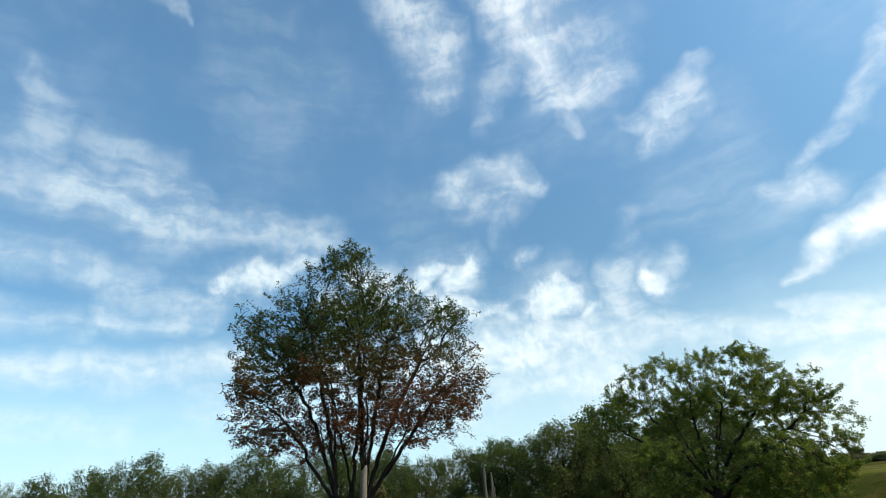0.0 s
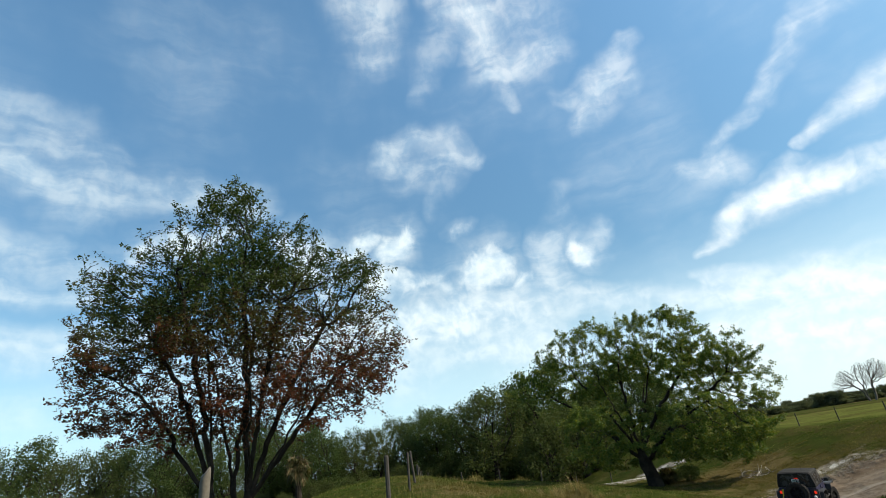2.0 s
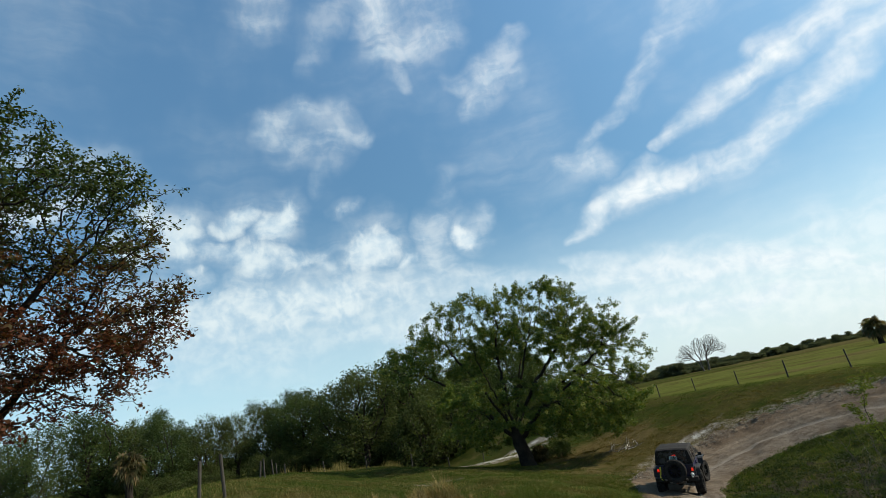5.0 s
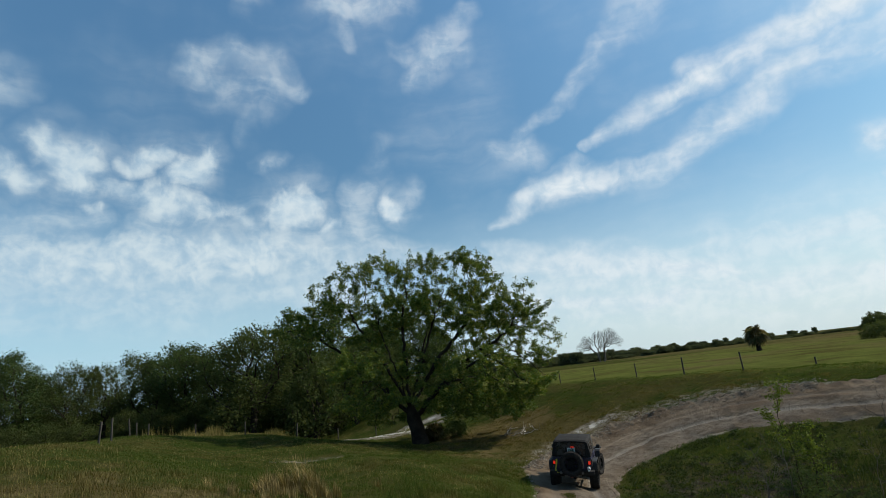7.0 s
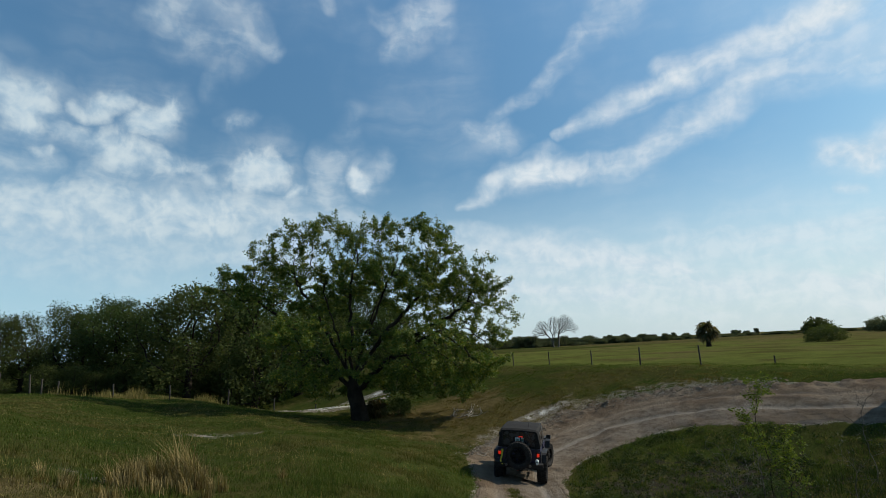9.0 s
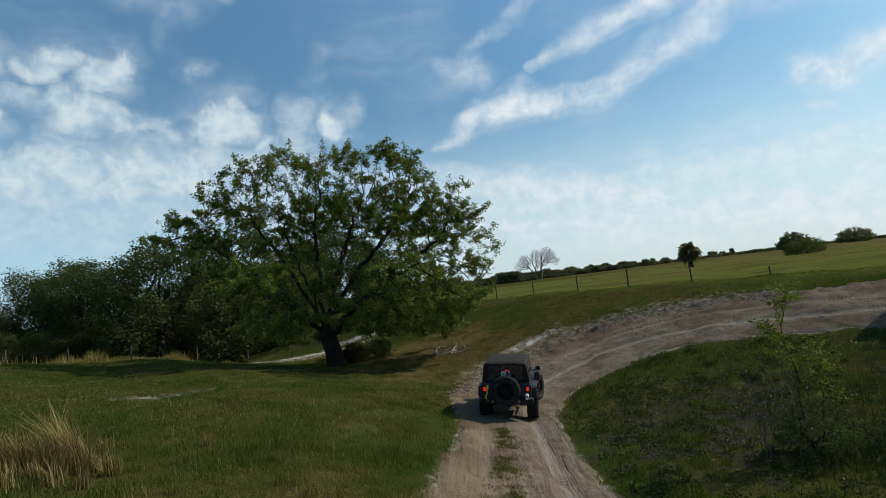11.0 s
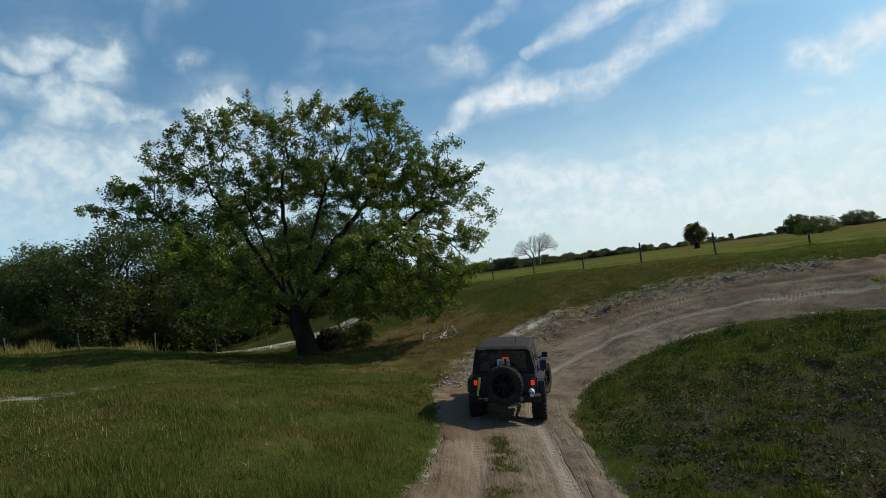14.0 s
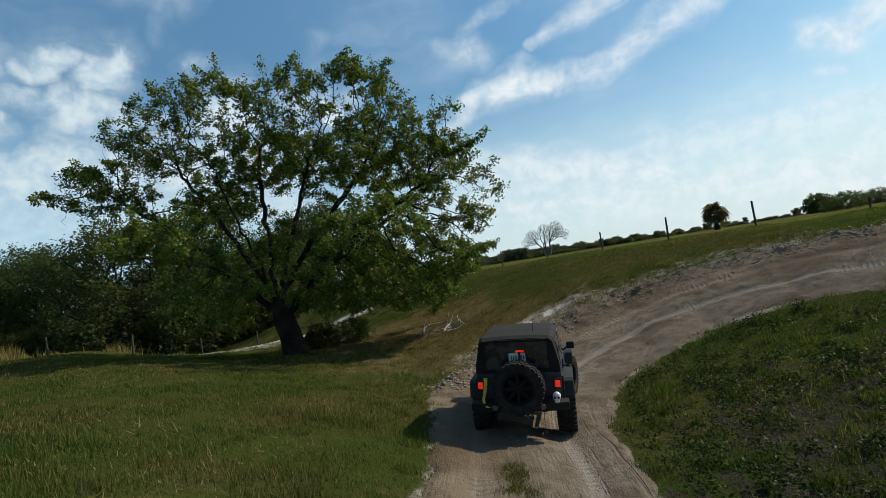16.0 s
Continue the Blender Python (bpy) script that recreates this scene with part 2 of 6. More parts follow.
sun_side.inputs[1].default_value = (math.sin(radians(SUN_AZ)) * math.cos(radians(SUN_EL)), math.cos(radians(SUN_AZ)) * math.cos(radians(SUN_EL)), math.sin(radians(SUN_EL)))
lit = W.remap(sun_side.outputs["Value"], -0.1, 0.75)
cloud_col = W.mix(tone, W.mix(lit, (0.47, 0.60, 0.69), (0.60, 0.70, 0.77)), W.mix(lit, (0.63, 0.72, 0.75), (0.78, 0.82, 0.84)))
lift = W.n("ShaderNodeVectorMath", operation="SCALE")
W.put(lift.inputs[0], blue)
W.put(lift.inputs["Scale"], W.math("MULTIPLY", W.remap(el, 14.0, 48.0, 1.0, 1.42), W.remap(sun_side.outputs["Value"], -0.5, 0.9, 0.84, 0.76, False)))
hazed = W.mix(haze, lift.outputs[0], W.mix(W.remap(sun_side.outputs["Value"], -0.45, 0.6), (0.45, 0.645, 0.77), (0.62, 0.72, 0.75)))
final = W.mix(amount, hazed, cloud_col)
bg = W.n("ShaderNodeBackground")
W.put(bg.inputs["Color"], final)
bg.inputs["Strength"].default_value = 1.0
out = W.n("ShaderNodeOutputWorld")
W.put(out.inputs[0], bg)

sun = new("sun", bpy.data.lights.new("sun", "SUN"))
sun.data.energy, sun.data.angle, sun.data.color = 4.6, radians(0.6), (1.0, 0.90, 0.74)
sa, se = radians(SUN_AZ), radians(SUN_EL)
sun.matrix_world = look((100 * math.sin(sa) * math.cos(se), 100 * math.cos(sa) * math.cos(se), 100 * math.sin(se)), (0, 0, 0))


# ---- materials ----
def material(name):
    m = bpy.data.materials.new(name)
    m.use_nodes = True
    return m, Net(m.node_tree)


def finish(N, shader):
    o = N.n("ShaderNodeOutputMaterial")
    N.put(o.inputs[0], shader)


def principled(N, colour, rough=0.8, metal=0.0, bump=None, strength=0.3, dist=0.02, spec=0.5):
    p = N.n("ShaderNodeBsdfPrincipled")
    N.put(p.inputs["Base Color"], (*colour, 1) if isinstance(colour, tuple) else colour)
    N.put(p.inputs["Roughness"], rough)
    N.put(p.inputs["Metallic"], metal)
    N.put(p.inputs["Specular IOR Level"], spec)
    if bump is not None:
        b = N.n("ShaderNodeBump")
        N.put(b.inputs["Height"], bump)
        b.inputs["Strength"].default_value, b.inputs["Distance"].default_value = strength, dist
        N.put(p.inputs["Normal"], b)
    return p


def surface(name, a, b, scale=2.0, rough=0.8, metal=0.0, grain=30.0, strength=0.3, dist=0.01, dust=None, dust_amount=0.5, spec=0.5):
    """Two tones mingled at one scale, a fine grain at another, with dust or dirt on top where given."""
    m, N = material(name)
    co = N.n("ShaderNodeTexCoord").outputs["Object"]
    big = N.noise(co, scale, 5)
    small = N.noise(co, grain, 4)
    col = N.mix(N.remap(big, 0.35, 0.65), a, b)
    col = N.mix(N.remap(small, 0.3, 0.7, 0.0, 0.35), col, tuple(c * 0.55 for c in a))
    if dust:
        col = N.mix(N.remap(N.noise(co, scale * 2.3, 6, 0.65), 0.42, 0.72, 0.0, dust_amount), col, dust)
    r = N.remap(big, 0.3, 0.7, max(rough - 0.08, 0.03), min(rough + 0.1, 1.0))
    finish(N, principled(N, col, r, metal, small, strength, dist, spec))
    return m


def leaf_material(name, tones, trans=0.35, by_height=None, rough=0.55, gloss=0.15, dry=None, brown=None):
    """Leaves: tones picked leaf by leaf; by_height (low, high, tones) turns to other tones above."""
    m, N = material(name)
    rnd = N.n("ShaderNodeNewGeometry").outputs["Random Per Island"]
    co = N.n("ShaderNodeTexCoord").outputs["Object"]

    def pick(ts):
        c = N.mix(N.remap(rnd, 0.15, 0.6, smooth=False), ts[0], ts[1])
        return N.mix(N.remap(rnd, 0.7, 0.95, smooth=False), c, ts[2])

    clump = N.noise(co, 0.6, 4)
    col = pick(tones)
    if by_height:
        lo, hi, ts = by_height
        sep = N.n("ShaderNodeSeparateXYZ")
        N.put(sep.inputs[0], co)
        h = N.math("ADD", sep.outputs[2], N.math("MULTIPLY", N.math("SUBTRACT", clump, 0.5), 5.0))
        h = N.math("ADD", h, N.math("MULTIPLY", N.math("SUBTRACT", rnd, 0.5), 1.6))
        col = N.mix(N.remap(h, lo, hi), col, pick(ts))
    if dry:
        spot = N.math("ADD", N.math("MULTIPLY", N.noise(co, 0.45, 5, 0.65), 0.75), N.math("MULTIPLY", rnd, 0.3))
        col = N.mix(N.remap(spot, 0.48, 0.70, 0.0, 0.7), col, dry)
        col = N.mix(N.remap(N.noise(co, 0.16, 6, 0.62), 0.46, 0.62, 0.0, 0.75), col, tuple(v * 0.62 for v in dry))
    col = N.mix(N.remap(clump, 0.35, 0.65, 0.0, 0.4), col, N.mix(0.5, col, (0.02, 0.03, 0.01)))
    if brown:
        worn = N.n("ShaderNodeAttribute", attribute_name="brown").outputs["Fac"]
        col = N.mix(N.math("MULTIPLY", worn, 0.85), col, N.mix(N.remap(rnd, 0.1, 0.9, smooth=False), *brown))
    p = principled(N, col, rough, spec=gloss)
    tr = N.n("ShaderNodeBsdfTranslucent")
    N.put(tr.inputs["Color"], N.mix(1.0, col, (1.0, 1.0, 0.55), "MULTIPLY"))
    mx = N.n("ShaderNodeMixShader")
    mx.inputs[0].default_value = trans
    N.put(mx.inputs[1], p.outputs[0])
    N.put(mx.inputs[2], tr.outputs[0])
    finish(N, mx)
    return m


def ground_material():
    m, N = material("pasture")
    co = N.n("ShaderNodeTexCoord").outputs["Object"]
    attr = N.n("ShaderNodeAttribute", attribute_name="bare")
    dry = N.n("ShaderNodeAttribute", attribute_name="dry")
    n0, n1, n2, n3 = N.noise(co, 0.09, 4, 0.5), N.noise(co, 0.5, 6, 0.6), N.noise(co, 2.2, 6, 0.65), N.noise(co, 22.0, 5, 0.7)
    green = N.mix(N.remap(n1, 0.35, 0.65), (0.023, 0.038, 0.008), (0.040, 0.051, 0.012))
    green = N.mix(N.remap(n0, 0.4, 0.65, 0, 0.6), green, (0.052, 0.064, 0.014))
    green = N.mix(N.remap(n2, 0.48, 0.72, 0, 0.6), green, (0.058, 0.046, 0.014))
    lush = N.n("ShaderNodeAttribute", attribute_name="lush")
    green = N.mix(N.math("MULTIPLY", lush.outputs["Fac"], N.remap(n1, 0.25, 0.7, 0.95, 0.5)), green, (0.118, 0.130, 0.032))
    straw = N.mix(N.remap(n2, 0.3, 0.7), (0.080, 0.062, 0.025), (0.125, 0.098, 0.045))
    d = N.math("ADD", dry.outputs["Fac"], N.math("MULTIPLY", N.math("SUBTRACT", N.math("ADD", N.math("MULTIPLY", n2, 0.6), N.math("MULTIPLY", n1, 0.5)), 0.55), 1.1))
    col = N.mix(N.remap(d, 0.35, 0.8), green, straw)
    col = N.mix(N.remap(N.noise(co, 0.16, 6, 0.62), 0.46, 0.62, 0.0, 0.75), col, (0.062, 0.053, 0.018))
    col = N.mix(N.remap(n3, 0.42, 0.75, 0.0, 0.7), col, (0.014, 0.017, 0.005))
    sand = N.mix(N.remap(n2, 0.3, 0.7), (0.125, 0.105, 0.082), (0.24, 0.215, 0.175))
    b = N.math("ADD", attr.outputs["Fac"], N.math("MULTIPLY", N.math("SUBTRACT", N.math("ADD", N.math("MULTIPLY", n2, 0.55), N.math("MULTIPLY", n3, 0.45)), 0.5), 1.7))
    sand = N.mix(N.remap(N.math("ADD", attr.outputs["Fac"], N.math("MULTIPLY", N.math("SUBTRACT", n2, 0.5), 1.2)), 1.0, 1.5, 0.0, 0.75), sand, (0.50, 0.48, 0.44))
    col = N.mix(N.remap(b, 0.45, 0.75), col, sand)
    mud = N.n("ShaderNodeAttribute", attribute_name="mud")
    wet = N.math("ADD", mud.outputs["Fac"], N.math("MULTIPLY", N.math("SUBTRACT", n2, 0.5), 2.6))
    col = N.mix(N.remap(wet, 0.45, 0.7, 0.0, 0.85), col, N.mix(N.remap(n3, 0.35, 0.65), (0.014, 0.012, 0.009), (0.050, 0.043, 0.035)))
    hgt = N.math("ADD", N.math("MULTIPLY", n2, 0.8), N.math("MULTIPLY", n3, 0.5))
    finish(N, principled(N, col, 1.0, 0, hgt, 0.9, 0.12, 0.0))
    return m


def road_material():
    m, N = material("sandy_dirt")
    co = N.n("ShaderNodeTexCoord").outputs["Object"]
    rut = N.n("ShaderNodeAttribute", attribute_name="rut").outputs["Fac"]
    n1, n2, n3 = N.noise(co, 0.45, 5, 0.6), N.noise(co, 3.2, 6, 0.65), N.noise(co, 34.0, 4, 0.6)
    col = N.mix(N.remap(n1, 0.35, 0.65), (0.112, 0.087, 0.063), (0.178, 0.148, 0.115))
    col = N.mix(N.remap(n2, 0.42, 0.68, 0, 0.7), col, (0.078, 0.057, 0.040))
    col = N.mix(N.remap(N.math("ADD", rut, N.math("MULTIPLY", N.math("SUBTRACT", n2, 0.5), 0.9)), 0.4, 0.85, 0, 0.65), col, (0.245, 0.215, 0.18))
    off = N.n("ShaderNodeAttribute", attribute_name="off").outputs["Fac"]
    run = N.n("ShaderNodeAttribute", attribute_name="run").outputs["Fac"]
    lane = N.n("ShaderNodeCombineXYZ")
    N.put(lane.inputs[0], N.math("MULTIPLY", off, 7.0))
    N.put(lane.inputs[1], N.math("MULTIPLY", run, 0.55))
    worn = N.remap(run, 36.0, 46.0, 1.0, 0.12)
    streak = N.noise(lane, 1.0, 5, 0.6)
    col = N.mix(N.math("MULTIPLY", N.remap(streak, 0.48, 0.60, 0, 0.5), worn), col, (0.078, 0.058, 0.042))
    col = N.mix(N.math("MULTIPLY", N.remap(streak, 0.44, 0.32, 0, 0.5), worn), col, (0.235, 0.205, 0.172))
    col = N.mix(N.remap(n3, 0.4, 0.75, 0, 0.3), col, (0.075, 0.056, 0.041))
    left = N.math("ADD", off, N.math("MULTIPLY", N.math("SUBTRACT", n2, 0.5), 1.2))
    col = N.mix(N.remap(left, 0.1, -0.6, 0, 0.6), col, N.mix(N.remap(n1, 0.35, 0.65), (0.105, 0.072, 0.046), (0.165, 0.122, 0.083)))
    groove_lane = N.n("ShaderNodeCombineXYZ")
    N.put(groove_lane.inputs[0], N.math("MULTIPLY", off, 11.0))
    N.put(groove_lane.inputs[1], N.math("MULTIPLY", run, 0.22))
    groove = N.math("MULTIPLY", N.remap(N.noise(groove_lane, 1.0, 3, 0.5), 0.55, 0.68), N.math("MULTIPLY", N.remap(off, 0.15, 0.5), N.remap(off, 2.1, 1.5)))
    groove = N.math("MULTIPLY", groove, worn)
    col = N.mix(N.math("MULTIPLY", groove, N.remap(n1, 0.4, 0.6, 0.2, 0.6)), col, (0.072, 0.056, 0.043))
    tread = N.math("MULTIPLY", N.math("SINE", N.math("MULTIPLY", run, 48.0)), N.math("MULTIPLY", N.math("MULTIPLY", rut, N.remap(n1, 0.5, 0.62)), 0.10))
    hgt = N.math("ADD", N.math("ADD", N.math("MULTIPLY", n2, 0.7), N.math("MULTIPLY", n3, 0.35)), N.math("ADD", N.math("SUBTRACT", N.math("MULTIPLY", N.math("MULTIPLY", streak, worn), 0.9), N.math("MULTIPLY", groove, 0.5)), tread))
    finish(N, principled(N, col, 1.0, 0, hgt, 1.0, 0.1, 0.0))
    return m


M_GROUND, M_ROAD = ground_material(), road_material()
M_BARK = surface("bark_grey", (0.016, 0.013, 0.010), (0.036, 0.030, 0.025), 1.6, 0.95, grain=14, strength=0.8, dist=0.04, spec=0.08)
M_BARK_DARK = surface("bark_dark", (0.018, 0.015, 0.012), (0.044, 0.035, 0.026), 1.6, 0.95, grain=9, strength=1.0, dist=0.10, spec=0.1)
M_CLOD = surface("crumbled_sand", (0.17, 0.14, 0.108), (0.32, 0.285, 0.235), 3.0, 1.0, grain=20, strength=0.6, dist=0.02, spec=0.0)
M_TWIG = surface("dry_twigs", (0.075, 0.066, 0.050), (0.12, 0.105, 0.082), 2.0, 0.9, grain=18, strength=0.4, dist=0.01)
M_DEADWOOD = surface("dead_wood", (0.30, 0.28, 0.25), (0.48, 0.45, 0.41), 2.0, 0.9, grain=18, strength=0.6, dist=0.02)
M_OAK = leaf_material("oak_leaves", ((0.050, 0.095, 0.013), (0.096, 0.148, 0.020), (0.25, 0.24, 0.040)), 0.45, gloss=0.3)
M_RUST = leaf_material("rust_and_green_leaves", ((0.055, 0.017, 0.008), (0.105, 0.029, 0.011), (0.055, 0.040, 0.016)), 0.35,
                       (4.8, 7.8, ((0.026, 0.048, 0.010), (0.042, 0.068, 0.013), (0.068, 0.080, 0.020))))
M_GROVE = leaf_material("grove_leaves", ((0.048, 0.078, 0.028), (0.066, 0.094, 0.033), (0.088, 0.106, 0.038)), 0.45, gloss=0.03)
# far foliage paled towards grey: distance haze put into the leaf colour
M_FAR = leaf_material("far_leaves_hazed", ((0.085, 0.10, 0.065), (0.10, 0.115, 0.075), (0.12, 0.125, 0.085)), 0.5, gloss=0.0)
M_GROVE_B = leaf_material("grove_leaves_olive", ((0.058, 0.076, 0.027), (0.072, 0.092, 0.032), (0.088, 0.10, 0.038)), 0.45, gloss=0.03)
M_PALM = leaf_material("palm_leaves", ((0.065, 0.070, 0.028), (0.095, 0.085, 0.040), (0.17, 0.115, 0.06)), 0.45)
M_GRASS = leaf_material("grass_blades", ((0.038, 0.066, 0.011), (0.068, 0.104, 0.019), (0.15, 0.15, 0.050)), 0.42, rough=0.8, gloss=0.05, brown=((0.070, 0.046, 0.017), (0.20, 0.145, 0.065)))
M_STRAW = leaf_material("straw_blades", ((0.13, 0.098, 0.040), (0.24, 0.18, 0.078), (0.38, 0.30, 0.15)), 0.35, rough=0.8, gloss=0.05)
M_STRAW_DULL = leaf_material("dull_straw_blades", ((0.14, 0.125, 0.042), (0.21, 0.175, 0.066), (0.30, 0.24, 0.10)), 0.4, rough=0.8, gloss=0.05)
M_WEED = leaf_material("weed_leaves", ((0.015, 0.029, 0.006), (0.024, 0.042, 0.008), (0.054, 0.066, 0.016)), 0.36, gloss=0.1)
M_POST = surface("weathered_post", (0.025, 0.022, 0.018), (0.055, 0.048, 0.040), 4, 0.9, grain=25, strength=0.6)


# ---- helpers for meshes ----
def mesh_of(name, verts, faces, mats, smooth=False):
    me = bpy.data.meshes.new(name)
    verts = np.asarray(verts, np.float32)
    faces = np.asarray(faces, np.int32)
    k = faces.shape[1]
    me.vertices.add(len(verts))
    me.vertices.foreach_set("co", verts.ravel())
    me.loops.add(faces.size)
    me.loops.foreach_set("vertex_index", faces.ravel())
    me.polygons.add(len(faces))
    me.polygons.foreach_set("loop_start", np.arange(0, faces.size, k, dtype=np.int32))
    me.update(calc_edges=True)
    if smooth:
        me.polygons.foreach_set("use_smooth", np.ones(len(faces), bool))
    for m in mats if isinstance(mats, (list, tuple)) else [mats]:
        me.materials.append(m)
    return me


def part(name, bm, mat, parent, label="", smooth=False, m=None):
    """Links a bmesh (or a finished mesh) as one object under a thing or a part."""
    if isinstance(bm, bmesh.types.BMesh):
        me = bpy.data.meshes.new(name)
        bmesh.ops.recalc_face_normals(bm, faces=bm.faces[:])
        bm.to_mesh(me)
        bm.free()
        me.materials.append(mat)
        if smooth:
            me.polygons.foreach_set("use_smooth", np.ones(len(me.polygons), bool))
    else:
        me = bm
    ob = new(name, me)
    ob.parent = parent
    if m is not None:
        ob.matrix_basis = m
    if label:
        ob["label"] = label
    return ob


def box(bm, lo, hi, m=None, bevel=0.0):
    c = [(a + b) / 2 for a, b in zip(lo, hi)]
    s = [abs(b - a) for a, b in zip(lo, hi)]
    mat4 = Matrix.Translation(c) @ Matrix.Diagonal((*s, 1))
    if m is not None:
        mat4 = m @ mat4
    r = bmesh.ops.create_cube(bm, size=1.0, matrix=mat4)
    if bevel:
        es = {e for v in r["verts"] for e in v.link_edges}
        bmesh.ops.bevel(bm, geom=list(es), offset=bevel, segments=2, profile=0.7, affect="EDGES")
    return bm


def tube(bm, a, b, r, r2=None, sides=8):
    a, b = Vector(a), Vector(b)
    d = b - a
    rot = d.to_track_quat("Z", "Y").to_matrix().to_4x4()
    bmesh.ops.create_cone(bm, cap_ends=True, segments=sides, radius1=r, radius2=r if r2 is None else r2, depth=d.length,
                          matrix=Matrix.Translation((a + b) / 2) @ rot)
    return bm


def loft(bm, rings, close=True, caps=True):
    """Joins rings of equal count into a skin."""
    vs = [[bm.verts.new(p) for p in r] for r in rings]
    n = len(vs[0])
    for r0, r1 in zip(vs, vs[1:]):
        for i in range(n if close else n - 1):
            j = (i + 1) % n
            bm.faces.new((r0[i], r0[j], r1[j], r1[i]))
    if caps:
        bm.faces.new(vs[0])
        bm.faces.new(list(reversed(vs[-1])))
    return bm


def lathe_x(bm, profile, seg=36):
    """Turns (x, radius) pairs about the x axis."""
    rings = []
    for i in range(seg):
        a = 2 * math.pi * i / seg
        rings.append([bm.verts.new((x, r * math.cos(a), r * math.sin(a))) for x, r in profile])
    for i in range(seg):
        r0, r1 = rings[i], rings[(i + 1) % seg]
        for j in range(len(profile) - 1):
            bm.faces.new((r0[j], r0[j + 1], r1[j + 1], r1[j]))
    return bm


def smooth_step(a, b, v):
    t = np.clip((v - a) / (b - a), 0, 1)
    return t * t * (3 - 2 * t)


_lat = np.random.RandomState(7).rand(256, 256)


def vnoise(x, y, scale):
    """Smooth value noise, 0 to 1."""
    x, y = np.asarray(x, float) * scale + 1000, np.asarray(y, float) * scale + 1000
    xi, yi = np.floor(x).astype(int), np.floor(y).astype(int)
    fx, fy = x - xi, y - yi
    fx, fy = fx * fx * (3 - 2 * fx), fy * fy * (3 - 2 * fy)
    g = lambda i, j: _lat[(xi + i) % 256, (yi + j) % 256]
    return (g(0, 0) * (1 - fx) + g(1, 0) * fx) * (1 - fy) + (g(0, 1) * (1 - fx) + g(1, 1) * fx) * fy


# ---- ground ----
S = 1.2  # metres to a unit of the plan


def land(x, y):
    """The lie of the land: a pasture with a low rise, a hollow, and the bank of a plateau."""
    x, y = np.asarray(x, float) / S, np.asarray(y, float) / S
    yc = np.clip(y, -10, 24)
    u = x - (8.2 + np.where(yc < 13, 0.35, 0.45) * (yc - 13))
    left = (0.05 + 0.58 * np.exp(-((y - 9) / 9) ** 2) + 1.0 * np.exp(-((x - 0.5) / 5.5) ** 2 - ((y - 25) / 9) ** 2)
            + 0.55 * np.exp(-((x - 5) / 4) ** 2 - ((y - 40) / 7) ** 2) - 0.4 * smooth_step(44, 56, y))
    low = -1.5 + 0.4 * smooth_step(24, 32, y) - 1.2 * smooth_step(36, 50, y)
    low = low + 0.5 * np.exp(-((x - 18.5) / 5) ** 2 - ((y - 42) / 3) ** 2)
    # the bank that carries the fence, to the west of the road
    beside = x - (1.0 * np.clip(y, -5, 20) - 3.9)
    left = left + 0.84 * (1 - smooth_step(1.0, 9.0, x)) * smooth_step(-1.0, -4.5, beside) * smooth_step(2.0, 9.0, y) * smooth_step(-8.0, 0.5, x) * (1 - 0.55 * smooth_step(36, 52, y))
    z = left + (low - left) * smooth_step(-3.2, 4.8, u)
    z = z + (0.87 - z) * smooth_step(19.2, 31.5, x)
    side = (x - 17.0) * 0.62 - (y - 22.4) * 0.79
    return S * z - 0.07 * side * np.exp(-((x - 17.0) ** 2 + (y - 22.4) ** 2) / 6.5)


ROAD = [(-0.5, -8, 1.2), (0.2, 0, 1.2), (2.5, 6.4, 1.2), (5.5, 10.2, 1.2), (9.55, 13.95, 1.45), (12.75, 17.75, 1.42), (14.8, 20.2, 1.22),
        (16.8, 22.5, 1.5), (19.3, 24.3, 2.2), (23.0, 24.1, 2.4), (25.4, 21.5, 2.1), (26.6, 17.5, 1.9), (27.6, 12, 1.8), (29, 4, 1.8), (31, -6, 1.8)]


def road_curve(n=14):
    pts = []
    P = [Vector(p) for p in ROAD]
    for i in range(len(P) - 1):
        a, b, c, d = P[max(i - 1, 0)], P[i], P[i + 1], P[min(i + 2, len(P) - 1)]
        for k in range(n):
            t = k / n
            pts.append(0.5 * ((2 * b) + (c - a) * t + (2 * a - 5 * b + 4 * c - d) * t * t + (3 * b - a - 3 * c + d) * t ** 3))
    return S * np.array([tuple(p) for p in pts])


RC = road_curve()


def road_at(x, y, along=False):
    """Distance from the road's middle over its half width, and the signed offset in metres."""
    x, y = np.asarray(x, float).ravel(), np.asarray(y, float).ravel()
    best, off, run = np.full(x.shape, 9.0), np.full(x.shape, 99.0), np.zeros(x.shape)
    length = np.concatenate([[0], np.cumsum(np.linalg.norm(np.diff(RC[:, :2], axis=0), axis=1))])
    tang = np.gradient(RC[:, :2], axis=0)
    tang /= np.linalg.norm(tang, axis=1)[:, None]
    for (px, py, w), (tx, ty), ln in zip(RC, tang, length):
        dx, dy = x - px, y - py
        d = np.hypot(dx, dy)
        better = d / w < best
        best[better] = (d / w)[better]
        off[better] = (dx * ty - dy * tx)[better]
        run[better] = ln + (dx * tx + dy * ty)[better]
    return (best, off, run) if along else (best, off)


def axis_lines(lo, hi, step, far):
    mid = np.arange(lo, hi + step / 2, step)
    grow, g, p = [], step, 0.0
    while p < far:
        g *= 1.16
        p += g
        grow.append(p)
    grow = np.array(grow)
    return np.concatenate([(lo - grow)[::-1], mid, hi + grow])


